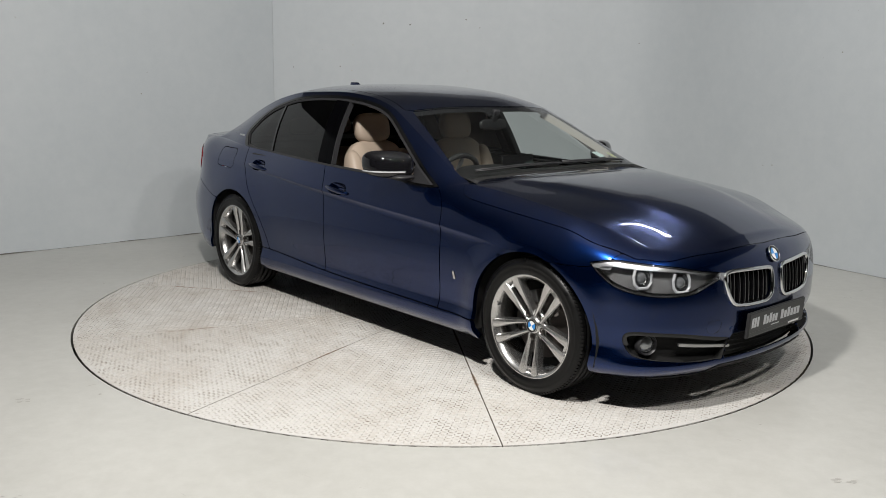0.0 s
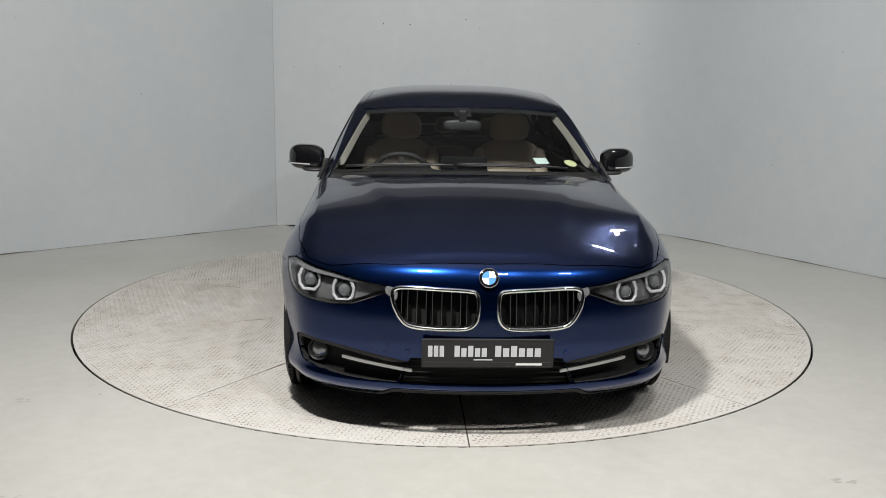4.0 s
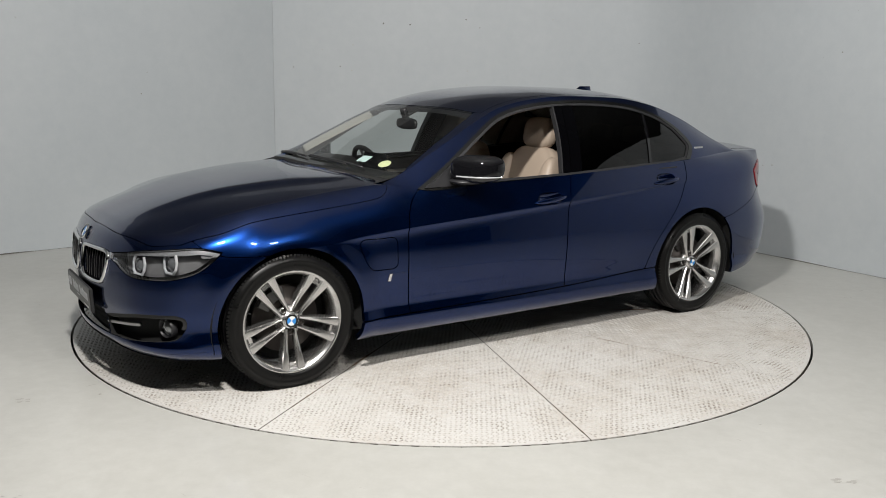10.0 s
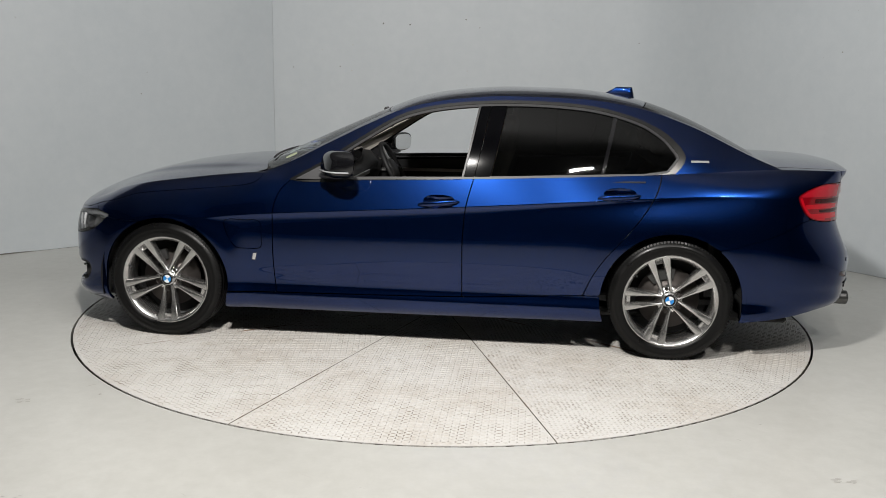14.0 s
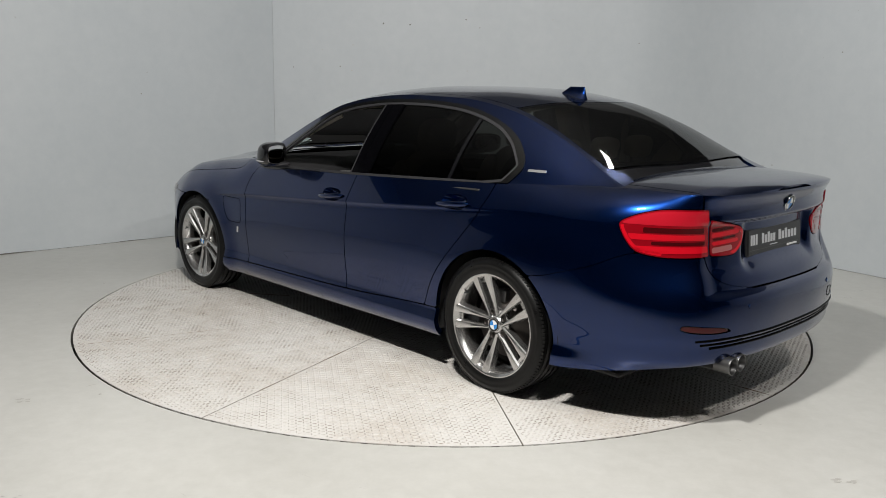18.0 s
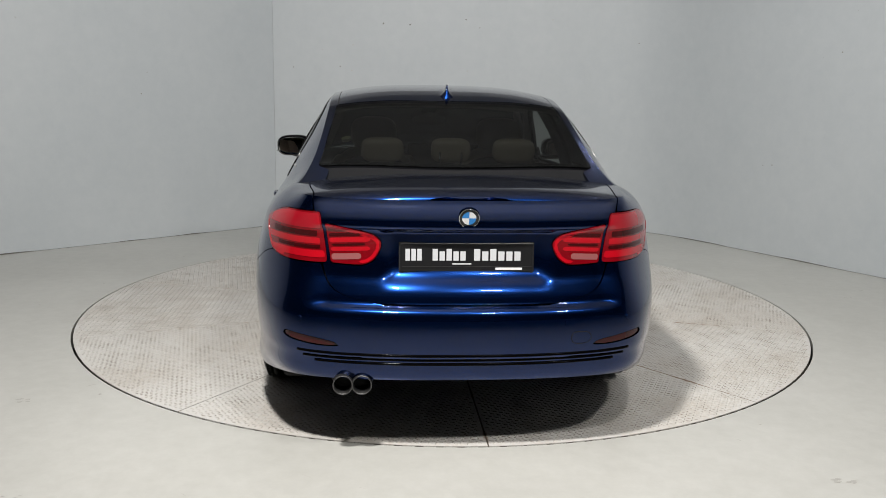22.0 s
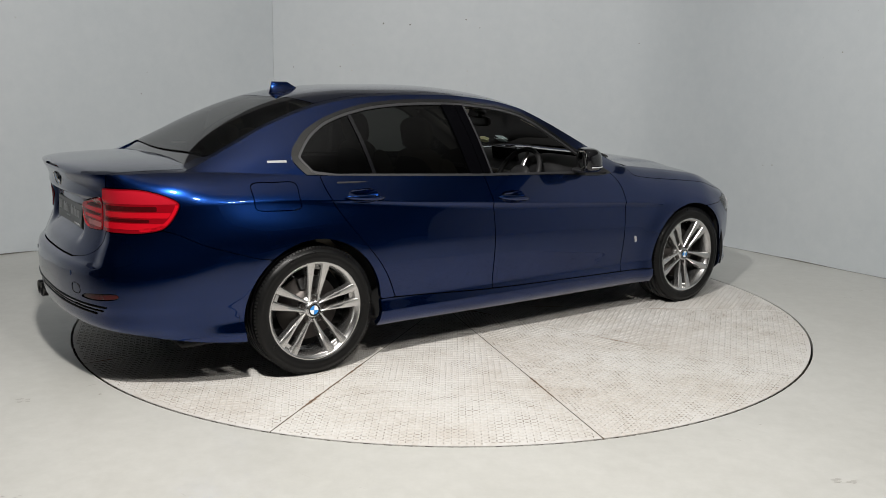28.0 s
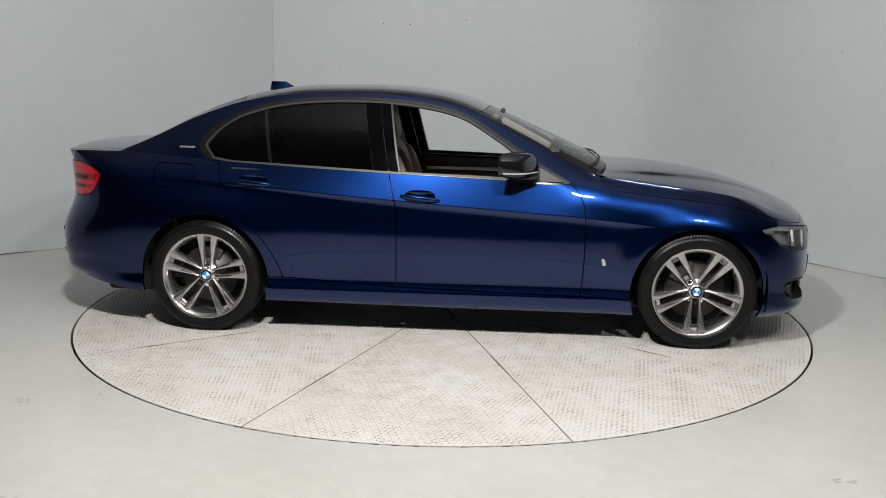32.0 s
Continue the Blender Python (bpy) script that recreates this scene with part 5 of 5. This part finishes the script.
# plates with plain bars for their characters
def number_plate(at, front):
    plate = part("number_plate", box_bm(0.522, 0.010, 0.112, None, 0.004, 2), PLATEBLACK, car, "black dealer plate with plain grey bars", at=at)
    part("plate_holder", box_bm(0.532, 0.014, 0.122, pose(0, -0.006, -0.002), 0.006, 2), PLASTIC, plate)
    x, face = -0.243, 0.0062
    for word, w in (("111", 0.023), ("2", 0.036), ("babaa", 0.0272), ("2", 0.026), ("babaaa", 0.0318)):
        for ch in word:
            if ch == "2":
                x += w
                continue
            h = {"1": 0.046, "b": 0.046, "a": 0.036}[ch]
            bm = box_bm(w * 0.76, 0.0012, h, pose(-(x + w / 2), face - 0.001, 0.010 - 0.023 + h / 2))
            part("bar", bm, LETTER, plate)
            x += w
    part("bar", box_bm(0.075, 0.001, 0.005, pose(0.02, face - 0.001, -0.026)), LETTER, plate)
    part("bar", box_bm(0.508, 0.001, 0.0015, pose(0, face - 0.001, -0.036)), GREYMETAL, plate)
    part("bar", box_bm(0.105, 0.001, 0.009, pose(-0.165, face - 0.001, -0.045)), WHITE, plate)


number_plate(facing(Vector((2.186, 0, 0.395)), Vector((1, 0, -0.05))), True)
number_plate(facing(Vector((-2.340, 0, 0.786)), Vector((-1, 0, 0.08))), False)
roundel(car, facing(Vector((2.143, 0, 0.693)), Vector((1, 0, 0.55)), 0), 0.041)
roundel(car, facing(Vector((-2.393, 0, 0.949)), Vector((-1, 0, -0.30)), 0), 0.040)

# tail lamps
v, f = panel_data(LOW, [in_tout - 0.001], 0.012, 0.004)
tail = pair("tail_lamp", v, f, RED, label="red tail lamp wrapping the corner, unlit")
v, f = panel_data(LOW, [in_tin - 0.001], 0.012, 0.004)
tail2 = pair("boot_lamp", v, f, RED, label="red lamp in the boot lid, unlit")
rise = (LA - a_of_y(0.58, True)) * 0.06
edge_bar = np.minimum(in_tout - 0.006, 0.020 - in_tout)
inner_bar = np.minimum(np.minimum(in_tin - 0.005, 0.018 - in_tin), 0.42 - LY)
rib = [(0.894, 1.0, in_tout - 0.007, tail, PINK)]
for lo, hi, fld, par, mt in rib + [
        (0.862, 0.884, np.minimum(in_tout - 0.030, -2.13 - LX), tail, REDDARK), (0.812, 0.826, np.minimum(in_tout - 0.024, -2.16 - LX), tail, REDDARK),
        (0.832, 0.856, in_tout - 0.022, tail, REDBAR), (0.778, 0.806, in_tout - 0.008, tail, REDBAR), (0.70, 0.89, np.minimum(edge_bar, LX + 2.20), tail, REDBAR),
        (0.862, 0.876, np.minimum(in_tin - 0.010, LY - 0.395), tail2, REDDARK), (0.824, 0.833, np.minimum(in_tin - 0.012, LY - 0.395), tail2, REDDARK),
        (0.838, 0.857, np.minimum(in_tin - 0.008, LY - 0.375), tail2, REDBAR), (0.803, 0.819, np.minimum(in_tin - 0.008, LY - 0.375), tail2, REDBAR), (0.70, 0.89, inner_bar, tail2, REDBAR),
        (0.770, 0.794, np.minimum(in_tin - 0.008, np.minimum(LY - 0.41, 0.53 - LY)), tail2, SMOKE), (0.70, 0.95, np.minimum(np.minimum(in_tin - 0.004, 0.014 - in_tin), LZ - 0.860), tail2, PINK)]:
    zz = LZ + (rise * 0 if par is tail else -rise)
    v, f = panel_data(LOW, [np.minimum(np.minimum(zz - lo, hi - zz), fld)], 0.001, 0.0052)
    if len(f):
        pair("lamp_band", v, f, mt, parents=par)

# rear bumper details
v, f = panel_data(LOW, [in_refl], -0.008, -0.010)
refl = pair("reflector_slot", v, f, BLACK)
v, f = panel_data(LOW, [in_refl - 0.004], 0.004, -0.005)
pair("rear_reflector", v, f, REDDARK, parents=refl, label="dark red reflector")
for z, reach in ((0.422, 0.66), (0.4035, 0.64), (0.386, 0.60)):
    half = [LOW[i, int(np.argmin(np.abs(LZ[i] - z)))] for i in range(len(A) - 1, 0, -1) if LX[i, 40] < -1.9 and LY[i, 40] < reach]
    pts = [(p[0] + 0.0005, p[1], z) for p in half[::-1]] + [(p[0] + 0.0005, -p[1], z) for p in half[1:]]
    link_mesh("bumper_rib", mesh_of("bumper_rib", *tube(pts, 0.0058, 8), PILLARBLACK), car)
for y in (0.482, 0.408):
    v, f = lathe([(0.030, -0.16), (0.036, -0.15), (0.0385, 0.0), (0.0395, 0.008), (0.0375, 0.012), (0.034, 0.006), (0.033, -0.14), (0.002, -0.145)], 32)
    ex = link_mesh("exhaust_pipe", mesh_of("exhaust_pipe", moved(v, facing(Vector((-2.425, y, 0.298)), Vector((-1, 0, 0)))), f, GREYMETAL), car, "round dark chrome exhaust pipe")
# solid black lump in place of the shade in the pipes' recess
v, f = ball((-2.30, 0.445, 0.300), (0.09, 0.085, 0.035), 3.0)
link_mesh("exhaust_shade", mesh_of("exhaust_shade", v, f, DARK), car)

# door mirrors
mv, mf = ball((0.385, 0.918, 1.016), (0.112, 0.108, 0.072), 3.0, 36, 20, 0.312, (-0.25, 0))


def sweep(vs):
    """The mirror's outer end lies further back than its inner end."""
    return [(0.385 + (q[0] - 0.385) * 0.78 - 0.50 * (q[1] - 0.918), q[1], q[2]) for q in vs]


mv = sweep(mv)
shell = pair("door_mirror", mv, mf, BLACK, label="gloss black door mirror")
gv, gf = ball((0.311, 0.922, 1.016), (0.004, 0.090, 0.058), 3.2, 28, 12)
pair("mirror_glass", sweep(gv), gf, MIRROR, parents=shell)
av, af = ball((0.42, 0.865, 0.950), (0.085, 0.075, 0.016), 2.5, 28, 12)
pair("mirror_foot", av, af, SATIN, parents=shell)
pts = []
for k in range(13):
    t = math.radians(-10 + 115 * k / 12)
    q = lambda w: math.copysign(abs(w) ** (2 / 2.7), w)
    pts.append((0.385 + 0.112 * q(math.cos(t)) * 0.985 + 0.012, 0.918 + 0.112 * q(math.sin(t)), 0.980))
tv, tf = tube(pts, 0.0040, 8)
pair("indicator", sweep(tv), tf, FROST, parents=shell, label="slim pale indicator strip")
sv = [(0.645, 0.835, 0.922), (0.475, 0.828, 0.922), (0.475, 0.800, 1.015), (0.645, 0.81, 0.922), (0.475, 0.80, 0.922), (0.475, 0.775, 1.015)]
pair("mirror_sail", sv, [(0, 1, 2), (3, 5, 4), (0, 3, 4, 1), (1, 4, 5, 2), (2, 5, 3, 0)], SATIN, smooth=False)


def cabin_z(x, y):
    ze, zc, ye = float(RAIL_Z(x)), max(float(MID_TOP(x)), float(RAIL_Z(x))), float(RAIL_Y(x))
    return ze + (zc - ze) * (1 - min(abs(y) / ye, 1) ** 2.8)


# scuttle, wipers, aerial fin
full_part("scuttle", CABIN, [cx - SCREEN_LOW(cy) - 0.030, COWL(cy) + 0.012 - cx, inset - 0.004], DARK, "black plastic scuttle", depth=0.0, out=-0.012)
for y0, y1 in ((-0.08, -0.66), (0.54, -0.06)):
    ys = [y0 + (y1 - y0) * k / 8 for k in range(9)]
    xs = [float(SCREEN_LOW(y)) + 0.012 - 0.018 * k / 8 for k, y in enumerate(ys)]
    pts = [(x, y, cabin_z(x, y) + 0.013) for x, y in zip(xs, ys)]
    w = link_mesh("wiper", mesh_of("wiper", *tube(pts, 0.006, 6), SATIN), car, "black windscreen wiper")
    blade = [(p[0] + 0.008, p[1], p[2] - 0.006) for p in pts[2:]]
    link_mesh("wiper_blade", mesh_of("wiper_blade", *tube(blade, 0.0045, 6), PLASTIC), w)
fv, ff, rows = [], [], 9
for k in range(rows):
    g = k / (rows - 1)
    x0, x1, hw = -0.985 - 0.150 * g**0.8, -1.250 + 0.020 * g, 0.030 * (1 - g) ** 1.6 + 0.022 * max(0.0, 1 - g * 2.2) + 0.004
    z = 1.372 + 0.072 * g
    for i in range(16):
        t = 2 * math.pi * i / 16
        fv.append(((x0 + x1) / 2 + (x0 - x1) / 2 * math.cos(t), hw * math.sin(t) * (1 - 0.35 * math.cos(t)), z))
for k in range(rows - 1):
    for i in range(16):
        j = (i + 1) % 16
        ff.append((k * 16 + i, k * 16 + j, k * 16 + 16 + j, k * 16 + 16 + i))
ff.append(tuple((rows - 1) * 16 + i for i in range(16)))
link_mesh("aerial_fin", mesh_of("aerial_fin", fv, ff, PAINT), car, "body-coloured shark-fin aerial")

# small side emblems, drawn as plain shapes
p, n = low_at(a_of_x(0.885), 0.487)
bm = box_bm(0.020, 0.004, 0.042, None, 0.003, 1)
v = [tuple(q.co) for q in bm.verts]
bm.verts.index_update()
f = [tuple(q.index for q in fc.verts) for fc in bm.faces]
bm.free()
v = [(q[0] - 0.25 * q[2], q[1], q[2]) for q in v]
pair("emblem", moved(v, facing(p, n)), f, CHROME, smooth=False, label="small plain chrome emblem")
i = int(np.argmin(np.abs(SX[:, 0] + 1.535)))
j = int(np.argmin(np.abs(SZ[i] - 1.062)))
q0, q1 = Vector(SIDE[i, j]), Vector(sheet_normals(SIDE)[i, j])
bm = box_bm(0.098, 0.003, 0.013, None, 0.001, 1)
bm.verts.index_update()
v, f = [tuple(q.co) for q in bm.verts], [tuple(q.index for q in fc.verts) for fc in bm.faces]
bm.free()
pair("emblem", moved(v, facing(q0, q1)), f, SILVER, smooth=False, label="small plain silver emblem bar")


# ---------- the car: cabin ----------
full_part("headlining", CABIN, [SCREEN_TOP(cy) - 0.01 - cx, cx + 1.27, inset - 0.01], LINER, "pale headlining", depth=0.0, out=-0.03)
v, f = panel_data(SIDE, [-dlo + 0.004, SX + 1.40, 0.70 - SX], 0.0, -0.028)
pair("inner_pillar", v, f, LINER, label="pale inner pillar trim")
v, f = panel_data(LOW, [behind_f - 0.01, -behind_r - 0.02, LZ - 0.30, ARCH_R - 0.05], 0.0, -0.065)
cards = pair("door_card", v, f, DASH, label="black inner door trim")
v, f = panel_data(LOW, [behind_f - 0.05, DOOR_M(LZ) * -1 + LX - 0.03, LZ - 0.845, 0.868 - LZ], 0.006, -0.085)
pair("door_strip", v, f, SILVER, parents=cards)
part("cabin_floor", box_bm(2.6, 1.5, 0.03, pose(-0.35, 0, 0.30)), DASH, car)
part("bulkhead", box_bm(0.03, 1.36, 0.60, pose(0.90, 0, 0.60)), DASH, car)
part("rear_bulkhead", box_bm(0.03, 1.50, 0.66, pose(-1.62, 0, 0.66)), DASH, car)
part("parcel_shelf", box_bm(0.50, 1.20, 0.02, pose(-1.58, 0, 1.015), 0.008, 2), DASH, car, "black parcel shelf")
part("sill_top", box_bm(1.9, 0.03, 0.012, pose(-0.30, 0.803, 0.930, 0, 1.3, 0), 0.004, 1), SATIN, car)
part("sill_top", box_bm(1.9, 0.03, 0.012, pose(-0.30, -0.803, 0.930, 0, 1.3, 0), 0.004, 1), SATIN, car)

# dashboard: a rounded hump across the cabin
dv, df = [], []
prof = [(0.90, 0.60), (0.90, 0.945), (0.78, 0.972), (0.62, 0.965), (0.50, 0.935), (0.45, 0.885), (0.47, 0.80), (0.52, 0.70), (0.55, 0.60)]
ys = np.linspace(-0.74, 0.74, 39)
for y in ys:
    hood = 0.055 * math.exp(-(((y + 0.37) / 0.17) ** 4))
    for k, (x, z) in enumerate(prof):
        up = hood * (1.0 if k == 4 else 0.7 if k in (3, 5) else 0.2 if k == 2 else 0.0)
        dv.append((x - up * 0.4, y, z + up))
for i in range(len(ys) - 1):
    for k in range(len(prof) - 1):
        b = i * len(prof) + k
        df.append((b, b + 1, b + 1 + len(prof), b + len(prof)))
dash = link_mesh("dashboard", mesh_of("dashboard", dv, df, DASH), car, "black dashboard with right-hand drive")
part("centre_screen", box_bm(0.02, 0.27, 0.10, pose(0.485, 0.0, 0.985, 0, -12, 0), 0.008, 2), BLACK, dash)
part("dash_strip", box_bm(0.012, 0.95, 0.03, pose(0.452, 0.22, 0.86), 0.004, 1), SILVER, dash)
part("centre_console", box_bm(1.0, 0.24, 0.30, pose(0.0, 0, 0.47), 0.04, 3), DASH, car, "black centre console", smooth=True)

# steering wheel
sm = pose(0.30, -0.365, 0.875, 0, -62, 0)
rim_pts = [(0.185 * math.cos(2 * math.pi * k / 40), 0.185 * math.sin(2 * math.pi * k / 40), 0) for k in range(40)]
steer = link_mesh("steering_wheel", mesh_of("steering_wheel", *tube(rim_pts, 0.016, 10, True), DASH), car, "black leather steering wheel", at=sm)
hv, hf = ball((0, 0, -0.01), (0.075, 0.085, 0.03), 2.6, 24, 12)
link_mesh("wheel_boss", mesh_of("wheel_boss", hv, hf, DASH), steer)
for a in (0, 180, 270):
    part("wheel_spoke", box_bm(0.11, 0.03, 0.012, pose(0, 0, 0, 0, 0, a + 90) @ pose(0.12, 0, -0.005), 0.004, 1), SILVER if a == 270 else DASH, steer)


def soft_block(name, c, r, e, tilt, parent, material=LEATHER, label="", seg=(32, 20)):
    v, f = ball((0, 0, 0), r, e, *seg)
    return link_mesh(name, mesh_of(name, v, f, material), parent, label, at=pose(*c, 0, tilt, 0))


def front_seat(y):
    s = new("front_seat")
    s.parent = car
    s["label"] = "beige leather front seat with headrest"
    s.matrix_basis = pose(-0.20, y, 0.32)
    soft_block("cushion", (0.09, 0, 0.16), (0.27, 0.225, 0.085), 3.6, -8, s)
    for q in (-1, 1):
        soft_block("bolster", (0.06, 0.225 * q, 0.185), (0.24, 0.045, 0.085), 3.0, -8, s)
        soft_block("back_bolster", (-0.165, 0.205 * q, 0.46), (0.075, 0.06, 0.25), 2.6, -16, s)
    soft_block("backrest", (-0.20, 0, 0.45), (0.070, 0.235, 0.315), 3.6, -16, s)
    soft_block("back_shell", (-0.235, 0, 0.44), (0.05, 0.215, 0.28), 3.6, -16, s, DASH)
    soft_block("headrest", (-0.285, 0, 0.835), (0.052, 0.135, 0.098), 3.0, -10, s)
    for q in (-0.06, 0.06):
        link_mesh("headrest_post", mesh_of("headrest_post", *tube([(-0.29, q, 0.68), (-0.285, q, 0.80)], 0.006, 8), CHROME), s)
    return s


front_seat(0.37)
front_seat(-0.37)
bench = new("rear_bench")
bench.parent = car
bench["label"] = "beige leather rear bench with three headrests"
bench.matrix_basis = pose(-1.1, 0, 0.32)
soft_block("cushion", (0.06, 0, 0.17), (0.27, 0.64, 0.09), 5.0, -8, bench)
for y in (-0.42, 0.0, 0.42):
    soft_block("backrest", (-0.25, y, 0.36), (0.075, 0.215, 0.29), 4.0, -20, bench)
for y, w in ((0.325, 0.105), (-0.012, 0.098), (-0.325, 0.105)):
    soft_block("headrest", (-0.27, y, 0.806), (0.045, w, 0.060), 3.4, -8, bench)
for q in (-0.06, 0.045):
    link_mesh("headrest_post", mesh_of("headrest_post", *tube([(-0.322, q, 0.70), (-0.322, q, 0.80)], 0.006, 8), CHROME), bench)

# inside mirror and the paper discs behind the screen
rv, rf = ball((0.262, 0.0, 1.205), (0.018, 0.115, 0.034), 3.2, 28, 12)
rvm = link_mesh("inside_mirror", mesh_of("inside_mirror", rv, rf, SATIN), car, "black inside rear-view mirror")
part("mirror_stem", box_bm(0.03, 0.05, 0.09, pose(0.275, 0, 1.255, 0, 20, 0), 0.01, 2), SATIN, rvm)
part("sensor_cover", box_bm(0.10, 0.10, 0.02, pose(0.235, 0, 1.278, 0, 24, 0), 0.008, 2), SATIN, rvm)


def on_screen(x, y, off=-0.007):
    e = 0.01
    n = Vector((-(cabin_z(x + e, y) - cabin_z(x - e, y)) / (2 * e), -(cabin_z(x, y + e) - cabin_z(x, y - e)) / (2 * e), 1)).normalized()
    return facing(Vector((x, y, cabin_z(x, y))) + n * off, n)


part("paper_permit", box_bm(0.075, 0.0012, 0.065, None), PAPER, car, "pale blue square paper behind the windscreen", at=on_screen(0.775, 0.405))
bm = cyl_bm(0.036, 0.036, 0.0012, 28, Matrix.Rotation(math.pi / 2, 4, "X"))
part("paper_disc", bm, DISCPAPER, car, "pale yellow round paper behind the windscreen", at=on_screen(0.745, 0.575))


# ---------- movement ----------
HEADING = curve([(0, -48.02), (3, -77.66), (6, -107.08), (9, -136.4), (11, -156.36), (13, -176.25), (17, -215.98), (19, -235.79), (21, -255.62), (23, -275.36), (25, -295.22), (28, -324.93), (30, -344.75), (32, -364.47)], 0.7)


def motions():
    """The turntable turns clockwise seen from above and carries the car."""
    table_rows, car_rows = [], []
    for i in range(65):
        t = i / 2
        h = float(HEADING(t))
        c, s = math.cos(radians(h)), math.sin(radians(h))
        table_rows.append((t, pose(0, 0, 0, 0, 0, h)))
        car_rows.append((t, pose(0.079 * c - 0.086 * s, 0.079 * s + 0.086 * c, 0.0005, 0, 0, h)))
    walk(turntable, table_rows)
    walk(car, car_rows)


motions()
